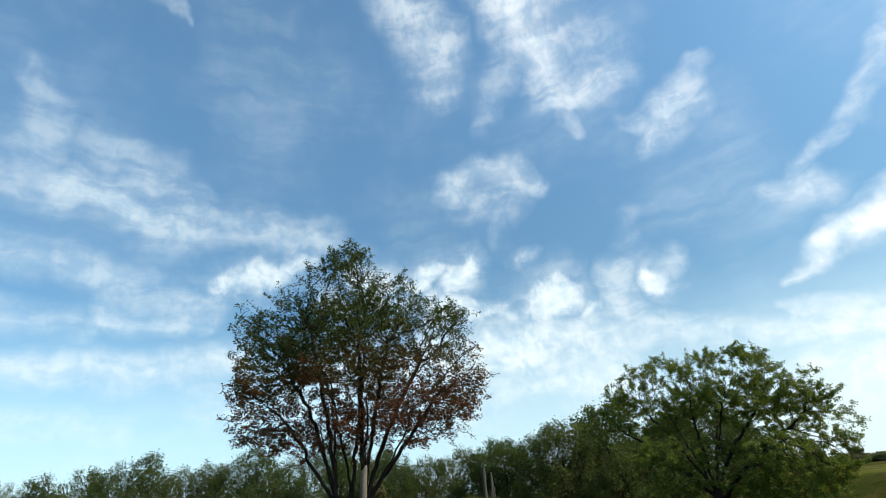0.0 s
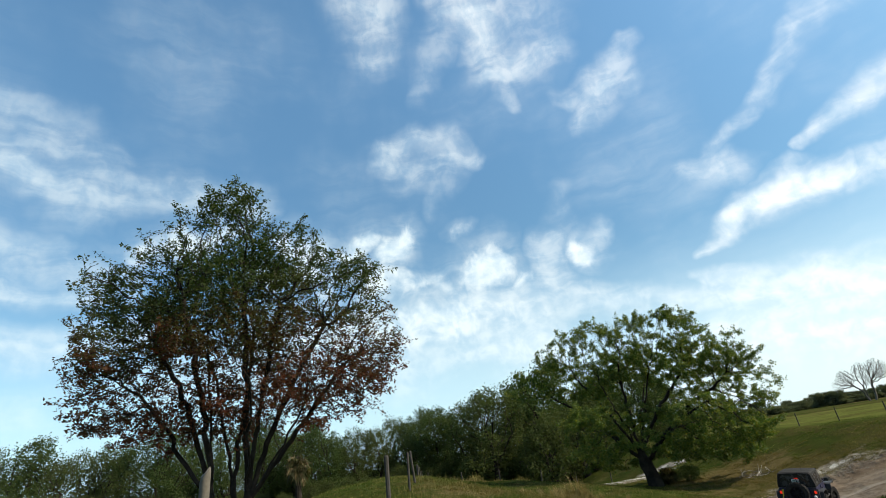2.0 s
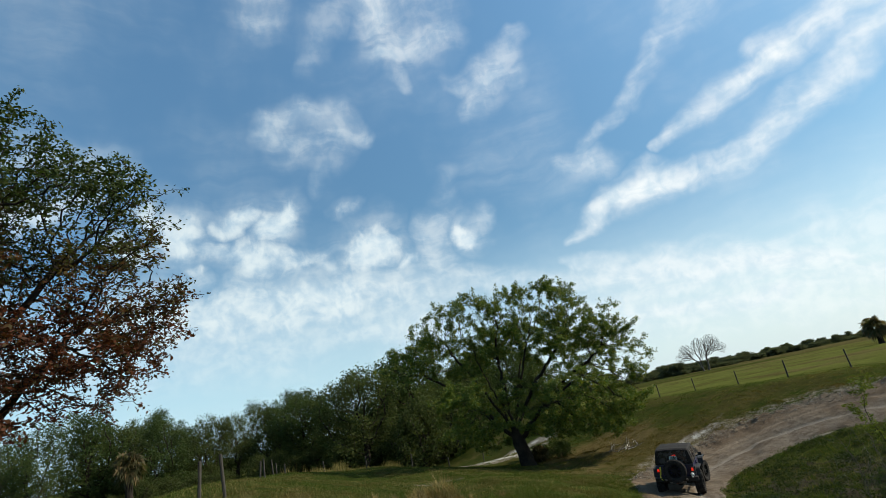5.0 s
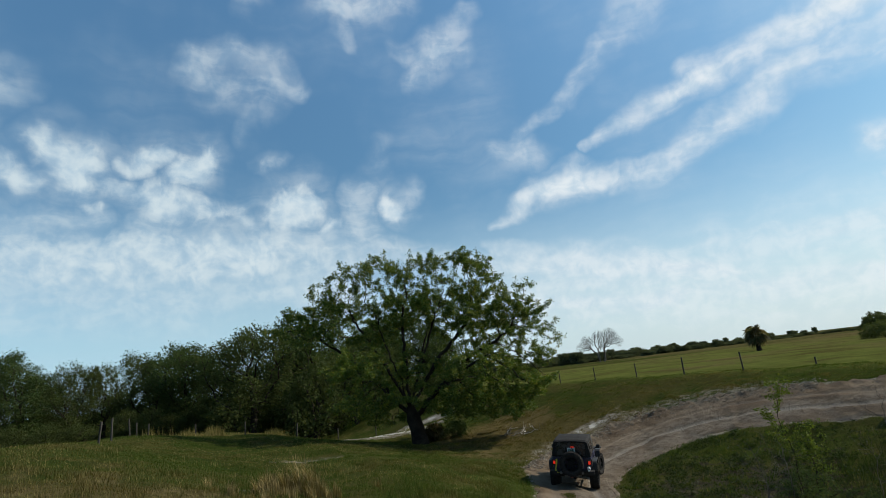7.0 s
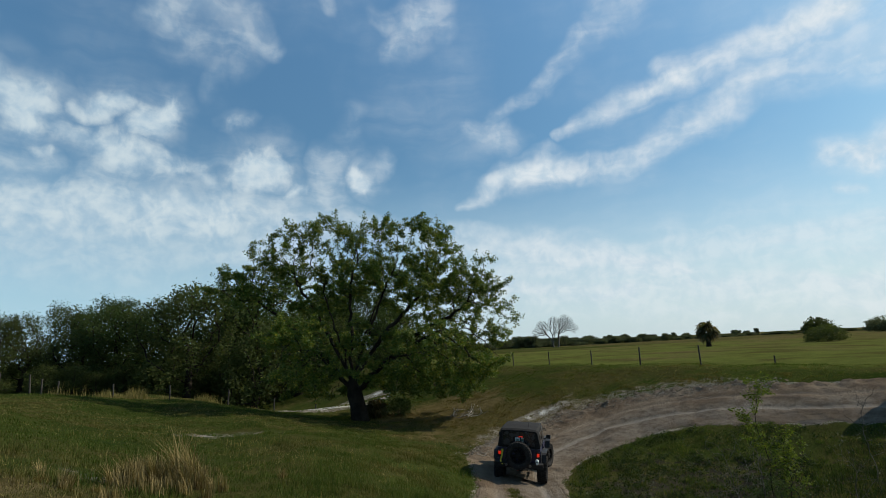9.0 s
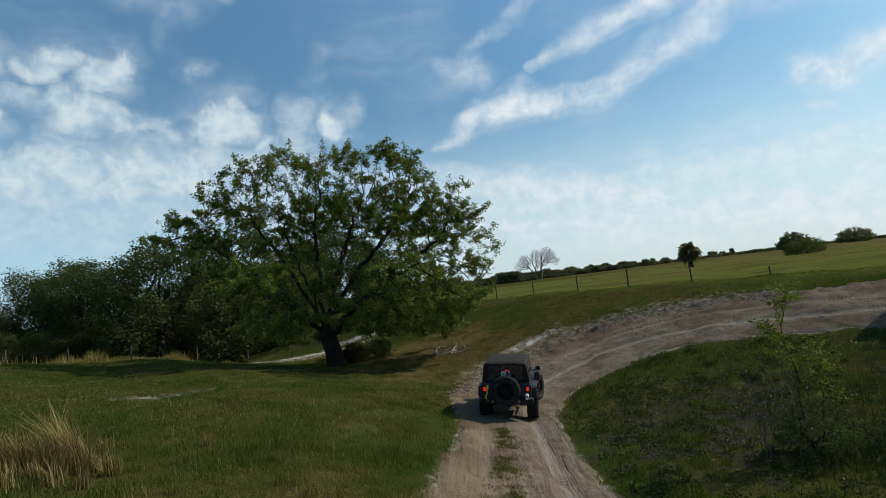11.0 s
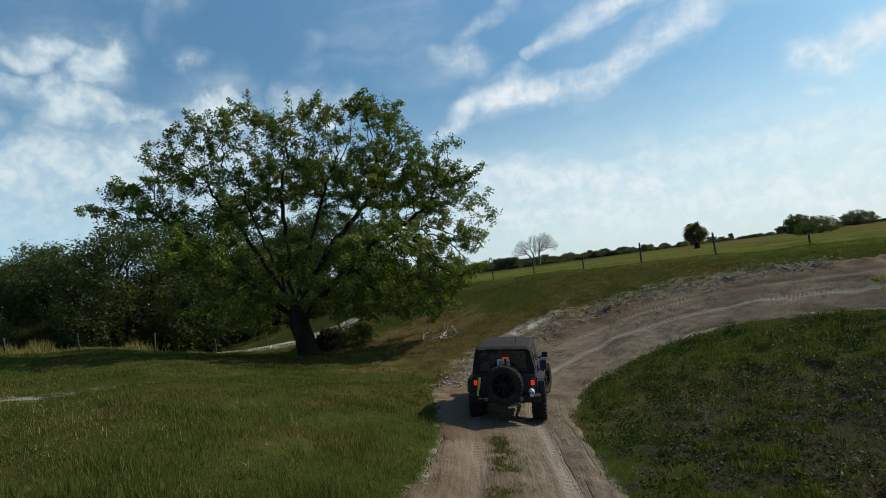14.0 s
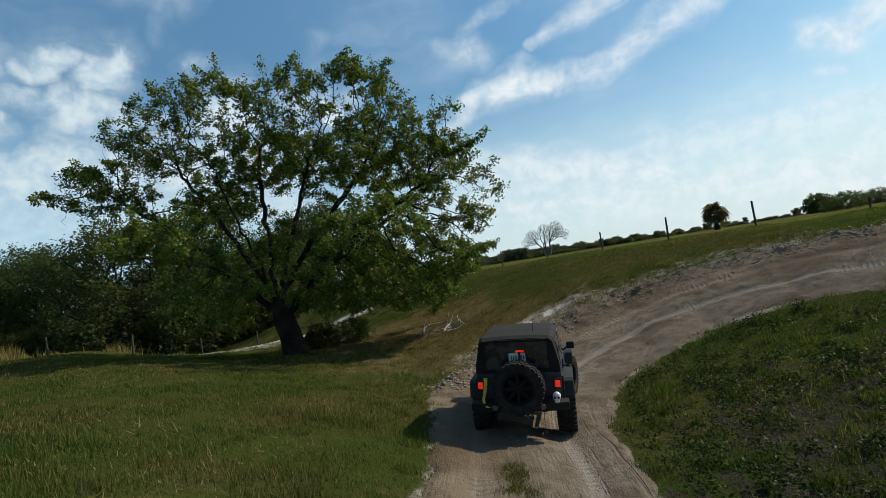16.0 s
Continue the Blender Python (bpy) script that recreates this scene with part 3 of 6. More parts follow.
def boggy(x, y):
    """How trodden and wet the hollow inside the bend is, 0 to 1."""
    return np.exp(-((x - 22.3) / 4.8) ** 2 - ((y - 20.8) / 3.9) ** 2)


def rough_land(x, y):
    near = np.exp(-(np.hypot(x - 17, y - 24) / 55) ** 2)
    return land(x, y) + near * (0.16 * (vnoise(x, y, 0.33) - 0.5) + 0.10 * (vnoise(x, y, 1.1) - 0.5) + 0.05 * (vnoise(x, y, 3.1) - 0.5)) + boggy(x, y) * (0.16 * (vnoise(x, y, 1.9) - 0.5) + 0.07 * (vnoise(x, y, 4.3) - 0.5))


def dryness(x, y):
    """How brown and thin the grass is, 0 to 1; x and y in metres."""
    n = 0.5 * vnoise(x, y, 0.35) + 0.3 * vnoise(x, y, 1.2) + 0.2 * vnoise(x, y, 3.4)
    px, py = x / S, y / S
    spot = 0.95 * np.exp(-((px - 21.5) / 3.6) ** 2 - ((py - 32.5) / 4.2) ** 2) + 0.5 * np.exp(-((px - 4.5) / 3.0) ** 2 - ((py - 18.5) / 4.0) ** 2) + 0.35 * np.exp(-((px - 12.5) / 2.5) ** 2 - ((py - 24.5) / 2.2) ** 2)
    q, off = road_at(x, y)
    spot = spot + 0.55 * (1 - smooth_step(1.2, 3.6, q)) * (off < 0)
    return np.clip(spot + 2.3 * (n - 0.51), 0, 1)


def build_ground():
    gx, gy = axis_lines(-16, 46, 0.3, 2600), axis_lines(-7, 70, 0.3, 2600)
    X, Y = np.meshgrid(gx, gy)
    x, y = X.ravel(), Y.ravel()
    q, off = road_at(x, y)
    z = rough_land(x, y) - 0.10 * (1 - smooth_step(0.75, 1.0, q))
    nx, ny = len(gx), len(gy)
    i = np.arange(nx * ny).reshape(ny, nx)
    f = np.stack([i[:-1, :-1], i[:-1, 1:], i[1:, 1:], i[1:, :-1]], -1).reshape(-1, 4)
    me = mesh_of("ground", np.stack([x, y, z], 1), f, M_GROUND, True)
    bare = 0.8 * (1 - smooth_step(0.85, 1.22, q))
    bank = (off < 0) * smooth_step(17.5 * S, 19.5 * S, x) * (1 - smooth_step(1.35, 1.75, q)) * smooth_step(19 * S, 22 * S, y)
    bare = np.maximum(bare, (0.55 + 1.1 * smooth_step(1.15, 1.4, q) * smooth_step(0.4, 0.62, 0.5 * vnoise(x, y, 0.6) + 0.5 * vnoise(x, y, 1.9)) * smooth_step(18.6 * S, 20 * S, x) * (1 - smooth_step(23.6 * S, 25 * S, x))) * bank)
    mud = boggy(x, y)
    x, y = x / S, y / S
    for sx, sy, rx, ry, a in ((9.0, 27.0, 2.4, 1.0, 0.58), (10.6, 26.4, 1.7, 0.7, 0.5), (6.0, 19.8, 1.2, 0.9, 0.5), (15.8, 41.8, 1.8, 1.0, 1.3), (17.8, 41.2, 1.9, 1.7, 1.6), (19.6, 41.2, 1.9, 1.8, 1.6), (21.6, 42.6, 1.9, 1.6, 1.5), (22.9, 47.6, 1.2, 1.2, 1.5), (24.2, 46.0, 1.0, 1.2, 1.5), (24.8, 44.2, 0.9, 1.1, 1.5), (24.6, 27.6, 2.6, 0.5, 0.5), (19.0, 19.5, 3.0, 0.8, 0.5)):
        rag = 0.45 + 1.1 * (0.6 * vnoise(x * S, y * S, 0.9) + 0.4 * vnoise(x * S, y * S, 2.6)) if sx < 10 else 1.0
        bare = np.maximum(bare, a * rag * np.exp(-((x - sx) / rx) ** 2 - ((y - sy) / ry) ** 2))
    dry = 0.16 + 0.5 * dryness(x * S, y * S) * (x < 29) - 0.10 * smooth_step(26, 31, x) + (0.30 + 0.5 * (vnoise(x, y, 0.16) - 0.45) + 0.4 * (vnoise(x * 0.4, y, 0.4) - 0.5)) * smooth_step(31, 40, x) + 0.3 * np.exp(-((y - 56) / 3) ** 2) * (x < 26) + 0.35 * np.exp(-((x - 5.5) / 3) ** 2 - ((y - 17) / 3) ** 2) + 0.25 * smooth_step(60, 140, x) + 0.85 * np.exp(-((x - 20.8) / 3.2) ** 2 - ((y - 30.8) / 3.6) ** 2)
    for nm, v in (("bare", bare), ("dry", dry), ("mud", mud), ("lush", smooth_step(29.5, 33, x) * (y < 70))):
        me.attributes.new(nm, "FLOAT", "POINT").data.foreach_set("value", v.astype(np.float32))
    tagged(new("ground", me), "uneven green pasture with dry patches and bare sandy spots", "ground", kind="structure")


def road_height(x, y, q, off):
    w = np.abs(off)
    rut = np.exp(-((w - 0.72) / 0.2) ** 2) * (1 - smooth_step(0.6, 0.95, q))
    wide = smooth_step(18, 21.6, x)
    clod = wide * smooth_step(0.45, 0.9, q) * (off < 0)
    z = rough_land(x, y) + 0.02 - 0.07 * rut - 0.14 * smooth_step(0.86, 1.12, q + 0.25 * (vnoise(x, y, 1.7) - 0.5) + 0.14 * (vnoise(x, y, 5) - 0.5))
    z = z + (0.05 + 0.16 * clod) * (vnoise(x, y, 2.6) - 0.4) + (0.025 + 0.10 * clod) * (vnoise(x, y, 7) - 0.5)
    return z, rut


def build_road():
    gx, gy = np.arange(-4, 40, 0.12), np.arange(-7, 35, 0.12)
    X, Y = np.meshgrid(gx, gy)
    x, y = X.ravel(), Y.ravel()
    q, off, run = road_at(x, y, True)
    z, rut = road_height(x, y, q, off)
    nx, ny = len(gx), len(gy)
    i = np.arange(nx * ny).reshape(ny, nx)
    f = np.stack([i[:-1, :-1], i[:-1, 1:], i[1:, 1:], i[1:, :-1]], -1).reshape(-1, 4)
    f = f[(q[f] < 1.22).all(1)]
    used = np.unique(f)
    new_i = np.zeros(nx * ny, int)
    new_i[used] = np.arange(len(used))
    me = mesh_of("dirt_road", np.stack([x, y, z], 1)[used], new_i[f], M_ROAD, True)
    for nm, v in (("rut", rut), ("off", off), ("run", run)):
        me.attributes.new(nm, "FLOAT", "POINT").data.foreach_set("value", v[used].astype(np.float32))
    tagged(new("dirt_road", me), "pale sandy dirt road with wheel ruts through the pasture", "road", kind="structure")


def ground_at(x, y):
    return float(rough_land(np.array([x]), np.array([y]))[0])


# ---- trees ----
def grow_tree(rng, seeds, attractors, step, reach, kill, rounds=80, up=0.1, wander=0.25):
    """Limbs that grow from the seed stems towards points spread through the crown. Returns nodes and parents."""
    pos, par = [], []
    for anchor, stem in seeds:
        for k, p in enumerate(stem):
            par.append(anchor if k == 0 else len(pos) - 1)
            pos.append(np.array(p, float))
    P = np.array(pos)
    parent = list(par)
    A = attractors.copy()
    d2 = ((A[:, None] - P[None]) ** 2).sum(-1)
    near, dist = d2.argmin(1), d2.min(1)
    kids = {}
    for _ in range(rounds):
        if not len(A):
            break
        act = dist < reach * reach
        if not act.any():
            act = dist <= np.partition(dist, min(5, len(dist) - 1))[min(5, len(dist) - 1)]
        acc = np.zeros_like(P)
        v = A[act] - P[near[act]]
        v /= np.linalg.norm(v, axis=1)[:, None] + 1e-9
        np.add.at(acc, near[act], v)
        idx = np.unique(near[act])
        nd = acc[idx]
        nd /= np.linalg.norm(nd, axis=1)[:, None] + 1e-9
        nd += rng.normal(0, wander, nd.shape)
        nd[:, 2] += up
        nd /= np.linalg.norm(nd, axis=1)[:, None] + 1e-9
        Q = P[idx] + nd * step
        keep = []
        for k, i in enumerate(idx):
            c = kids.setdefault(int(i), [])
            if len(c) < 4 and all(np.dot(nd[k], w) < 0.93 for w in c):
                c.append(nd[k])
                keep.append(k)
        if not keep:
            A, near, dist = A[~act], near[~act], dist[~act]
            continue
        Q, base = Q[keep], len(P)
        parent += [int(idx[k]) for k in keep]
        P = np.vstack([P, Q])
        d2 = ((A[:, None] - Q[None]) ** 2).sum(-1)
        m, mi = d2.min(1), d2.argmin(1)
        closer = m < dist
        dist[closer], near[closer] = m[closer], mi[closer] + base
        live = dist > kill * kill
        A, near, dist = A[live], near[live], dist[live]
    return P, np.array(parent)


def limb_mesh(name, P, parent, tip, power, mat, trunk_r=None, fine=0.02):
    n = len(P)
    kids = [[] for _ in range(n)]
    for i, p in enumerate(parent):
        if p >= 0:
            kids[p].append(i)
    rad = np.zeros(n)
    for i in range(n - 1, -1, -1):
        rad[i] = tip if not kids[i] else sum(rad[k] ** power for k in kids[i]) ** (1 / power)
    if trunk_r:
        rad *= (trunk_r / rad[0]) ** (np.clip(rad / rad[0], 0, 1) ** 0.6)
    verts, faces = [], []
    starts = [i for i in range(n) if parent[i] < 0]
    stack = [(s, None) for s in starts]
    while stack:
        i, base = stack.pop()
        chain = [] if base is None else [base]
        while True:
            chain.append(i)
            if not kids[i]:
                break
            ks = sorted(kids[i], key=lambda k: -rad[k])
            for k in ks[1:]:
                stack.append((k, i))
            i = ks[0]
        if len(chain) < 2:
            continue
        rmax = rad[chain[1 if base is not None else 0]]
        sides = 10 if rmax > 0.12 else 6 if rmax > 0.045 else 4 if rmax > fine else 3
        o = len(verts)
        ref = np.array([0.31, 0.87, 0.37])
        for k, c in enumerate(chain):
            t = P[chain[min(k + 1, len(chain) - 1)]] - P[chain[max(k - 1, 0)]]
            t = t / (np.linalg.norm(t) + 1e-9)
            a = np.cross(t, ref)
            a /= np.linalg.norm(a) + 1e-9
            b = np.cross(t, a)
            r = rad[c] if not (k == 0 and base is not None) else rad[chain[1]] * 1.15
            flare = 1.35 if (base is None and k == 0) else 1.12 if (base is None and k == 1) else 1.0
            for s in range(sides):
                an = 2 * math.pi * s / sides
                lump = 1 + (0.10 * math.sin(3 * an + c) + 0.06 * math.sin(5 * an + 2.3 * c) if r > 0.1 else 0)
                verts.append(P[c] + (a * math.cos(an) + b * math.sin(an)) * r * lump * flare)
        for k in range(len(chain) - 1):
            for s in range(sides):
                s2 = (s + 1) % sides
                faces.append((o + k * sides + s, o + k * sides + s2, o + (k + 1) * sides + s2, o + (k + 1) * sides + s))
    ends = np.array([i for i in range(n) if rad[i] < tip * 2.6])
    return mesh_of(name, verts, faces, mat, True), ends, rad


def ball(rng, n):
    v = rng.normal(0, 1, (n, 3))
    return v / np.linalg.norm(v, axis=1)[:, None] * rng.uniform(0, 1, n)[:, None] ** 0.5


def leaf_mesh(name, rng, centres, per, spread, size, mat, droop=0.0, aspect=0.5, flat=0.35, clump=0.9, gap=0.2, full=0.75):
    x, y, z = centres.T
    mask = 0.5 * vnoise(x + 0.8 * z, y - 0.6 * z, clump) + 0.5 * vnoise(y + 0.5 * x, z + 9, clump * 1.3)
    count = rng.poisson(per * np.clip((mask - gap) / (full - gap), 0, 1.6))
    n = int(count.sum())
    c = np.repeat(centres, count, 0) + ball(rng, n) * np.array([spread, spread, spread * 0.8])
    d = rng.normal(0, 1, (n, 3))
    d[:, 2] = d[:, 2] * (1 - flat) - droop
    d /= np.linalg.norm(d, axis=1)[:, None]
    s = np.cross(d, rng.normal(0, 1, (n, 3)))
    s /= np.linalg.norm(s, axis=1)[:, None] + 1e-9
    L = (size * rng.uniform(0.6, 1.3, n))[:, None]
    nrm = np.cross(d, s)
    a = c
    b = c + d * L * 0.45 + s * L * aspect * 0.5 + nrm * L * 0.08
    e = c + d * L
    g = c + d * L * 0.45 - s * L * aspect * 0.5 + nrm * L * 0.08
    v = np.stack([a, b, e, g], 1).reshape(-1, 3)
    return mesh_of(name, v, np.arange(4 * n).reshape(-1, 4), mat)


def blob_points(rng, blobs, per_m3=1.0, shell=0.35):
    out = []
    for x, y, z, rx, ry, rz in blobs:
        k = max(int(4.2 * rx * ry * rz * per_m3), 8)
        v = rng.normal(0, 1, (k, 3))
        v /= np.linalg.norm(v, axis=1)[:, None]
        r = rng.uniform(shell ** 3, 1, k) ** (1 / 3)
        out.append(np.array([x, y, z]) + v * r[:, None] * np.array([rx, ry, rz]))
    return np.vstack(out)


def lumps(rng, blobs, n, size=0.5, out=0.68):
    """Breaks each large lobe of a crown into smaller lumps with gaps between them."""
    made = []
    for x, y, z, rx, ry, rz in blobs:
        for _ in range(n):
            v = rng.normal(0, 1, 3)
            v *= out / np.linalg.norm(v)
            s = size * rng.uniform(0.75, 1.25)
            made.append((x + v[0] * rx, y + v[1] * ry, z + v[2] * rz, s * rx, s * ry, s * rz))
    return made


def sprays(rng, blobs, n, length):
    """Twigs that stand out beyond the lobes of a crown: points along short outward lines."""
    made = []
    for x, y, z, rx, ry, rz in blobs:
        for _ in range(n):
            v = rng.normal(0, 1, 3)
            v /= np.linalg.norm(v)
            start = np.array([x, y, z]) + v * np.array([rx, ry, rz])
            way = v + np.array([0, 0, 0.45])
            way /= np.linalg.norm(way)
            for k in range(5):
                made.append(start + way * length * rng.uniform(0.5, 1.2) * k / 4)
    return np.array(made)


def tree_thing(name, label, at, trunk_me, crown_me, category="tree", group="", kind="", extra=None):
    root = new(name)
    root.location = at
    tagged(root, label, category, group, kind)
    part("trunk", trunk_me, None, root)
    if crown_me is not None:
        part("crown", crown_me, None, root)
    return root


def polyline(a, b, n, rng, wob):
    a, b = np.array(a, float), np.array(b, float)
    return [a + (b - a) * k / n + (rng.normal(0, wob, 3) if 0 < k else 0) for k in range(n + 1)]


def build_oak():
    rng = np.random.RandomState(11)
    c36, s36 = math.cos(radians(36)), math.sin(radians(36))
    raw = [(-3.6, 0, 9.2, 1.5, 1.8, 1.2), (-1.5, -0.3, 9.4, 1.4, 1.9, 1.2), (0.6, 0.2, 9.6, 1.5, 2.2, 1.2), (3.7, 0, 9.1, 1.5, 2.2, 1.2), (2.1, 0.5, 8.2, 1.2, 2.0, 0.9),
           (5.4, -0.2, 7.8, 1.4, 2.2, 1.2), (6.8, 0, 6.5, 1.1, 1.8, 0.9), (7.2, 0, 5.0, 0.9, 1.6, 0.8), (5.9, 0, 5.6, 1.2, 2.0, 0.9), (7.0, 0, 4.0, 0.8, 1.4, 0.5)]
    raw += [(-4.7, 0.2, 8.2, 1.2, 1.6, 0.9), (-3.0, 0.3, 7.8, 1.5, 2.0, 0.7), (-6.7, 0.2, 7.3, 1.2, 1.6, 0.8), (-7.8, 0.2, 7.2, 0.8, 1.2, 0.6), (-5.5, 0, 6.5, 1.3, 1.6, 0.5),
            (0, -0.5, 7.4, 1.5, 2.0, 0.9), (2.9, -0.3, 6.5, 1.5, 2.0, 1.0), (-1.8, 0.3, 6.2, 1.2, 1.6, 0.6), (4.5, 0.3, 6.4, 1.3, 2.0, 0.9)]
    raw += [(5.6, -0.6, 3.0, 1.4, 2.0, 1.0), (4.4, -1.0, 2.2, 1.6, 1.8, 1.0), (5.9, -0.5, 1.8, 1.0, 1.4, 0.8), (3.0, -1.2, 2.9, 1.4, 1.6, 0.9), (2.9, -1.4, 1.7, 1.1, 1.2, 0.6),
            (-1.5, -1.0, 3.6, 1.3, 1.6, 0.8), (-3.2, 0.4, 4.6, 1.4, 1.6, 0.7), (-0.2, -1.2, 2.7, 1.0, 1.2, 0.6), (1.4, -1.0, 3.5, 1.1, 1.4, 0.7), (-2.4, -0.6, 2.7, 1.2, 1.2, 0.7), (4.2, 0.8, 4.3, 1.5, 1.8, 0.8)]
    # low hanging boughs behind and beside the trunk
    raw += [(s, d, h, 1.3, 1.6, 0.8) for s, d, h in ((-4.0, 1.2, 2.6), (-3.0, 1.8, 1.7), (-1.4, 2.2, 1.8), (1.4, 2.0, 2.0), (3.2, 1.4, 1.7), (4.8, 1.2, 1.5), (6.3, -0.2, 2.6), (6.6, 0.4, 3.4), (2.2, -1.8, 2.2))]
    # the far and the near side of the crown
    raw += [(s * 0.8, 4.2, h * 0.90, 1.7, 1.8, 1.0) for s, h in ((-4.4, 7.6), (-1.8, 8.8), (0.8, 9.2), (3.4, 8.6), (5.6, 6.8), (6.0, 4.2))]
    raw += [(s * 0.75, -3.4, h * 0.74, 1.4, 1.5, 0.8) for s, h in ((-3.4, 6.0), (5.6, 5.4))]
    raw += [(s, 0.6, h, 1.4, 1.8, 0.9) for s, h in ((2.4, 4.4), (-0.8, 4.2))]
    blobs = [(S * (s * c36 + d * s36), S * (-s * s36 + d * c36), S * h, S * rs, S * rd, S * rh) for s, d, h, rs, rd, rh in ((0.97 * s, d, 0.97 * h, 0.95 * rs, rd, 0.95 * rh) for s, d, h, rs, rd, rh in raw)]
    A = np.vstack([blob_points(rng, lumps(rng, blobs, 7, 0.36, 0.95), 14.0, 0.2), blob_points(rng, blobs, 4.0, 0.3), sprays(rng, blobs, 9, 0.6)])
    A = A[A[:, 2] > 0.75]
    stem = [(0.25, -0.1, -0.4), (0.18, -0.05, 0.2), (0.05, 0, 0.9), (-0.12, 0.05, 1.6), (-0.28, 0.08, 2.3)]

    def limb(anchor, s, d, h, n=9):
        end = np.array([S * (s * c36 + d * s36), S * (-s * s36 + d * c36), S * h])
        start = np.array(stem[anchor])
        pts = []
        for k in range(1, n + 1):
            t = k / n
            p = start + (end - start) * t
            p[2] += math.sin(t * math.pi) * 0.25 * np.linalg.norm(end[:2]) * 0.3
            pts.append(p + rng.normal(0, 0.06, 3))
        return (anchor, pts)

    seeds = [(-1, stem), limb(3, 4.6, -0.8, 4.4, 13), limb(3, 2.6, -1.3, 3.2, 9), limb(3, -2.2, -1.0, 3.6, 9), limb(3, -5.2, 0.3, 6.2, 16), limb(4, -0.4, 0.3, 6.8, 13), limb(4, 1.6, -0.3, 6.6, 13),
             limb(4, 3.4, 0.3, 6.2, 13), limb(4, -3.0, 0.2, 6.9, 14), limb(4, -1.5, -0.6, 6.4, 12), limb(4, 0.8, 1.2, 5.6, 10), limb(3, 5.2, 0.2, 5.2, 14)]
    P, parent = grow_tree(rng, seeds, A, 0.27, 3.0, 0.28, 150, 0.03, 0.3)
    trunk, ends, rad = limb_mesh("oak_trunk", P, parent, 0.0056, 2.55, M_BARK_DARK, 0.46)
    hgt = P[ends][:, 2]
    e = P[ends]
    crown = leaf_mesh("oak_crown", rng, e, 60, 0.22, 0.122, M_OAK, 0.0, 0.58, clump=0.95, gap=0.32, full=0.66)
    print("oak", len(P), len(e))
    return tree_thing("oak_tree", "broad spreading oak with dense green leaves at the hollow's edge", (17.0 * S, 34.2 * S, ground_at(17.0 * S, 34.2 * S)), trunk, crown)


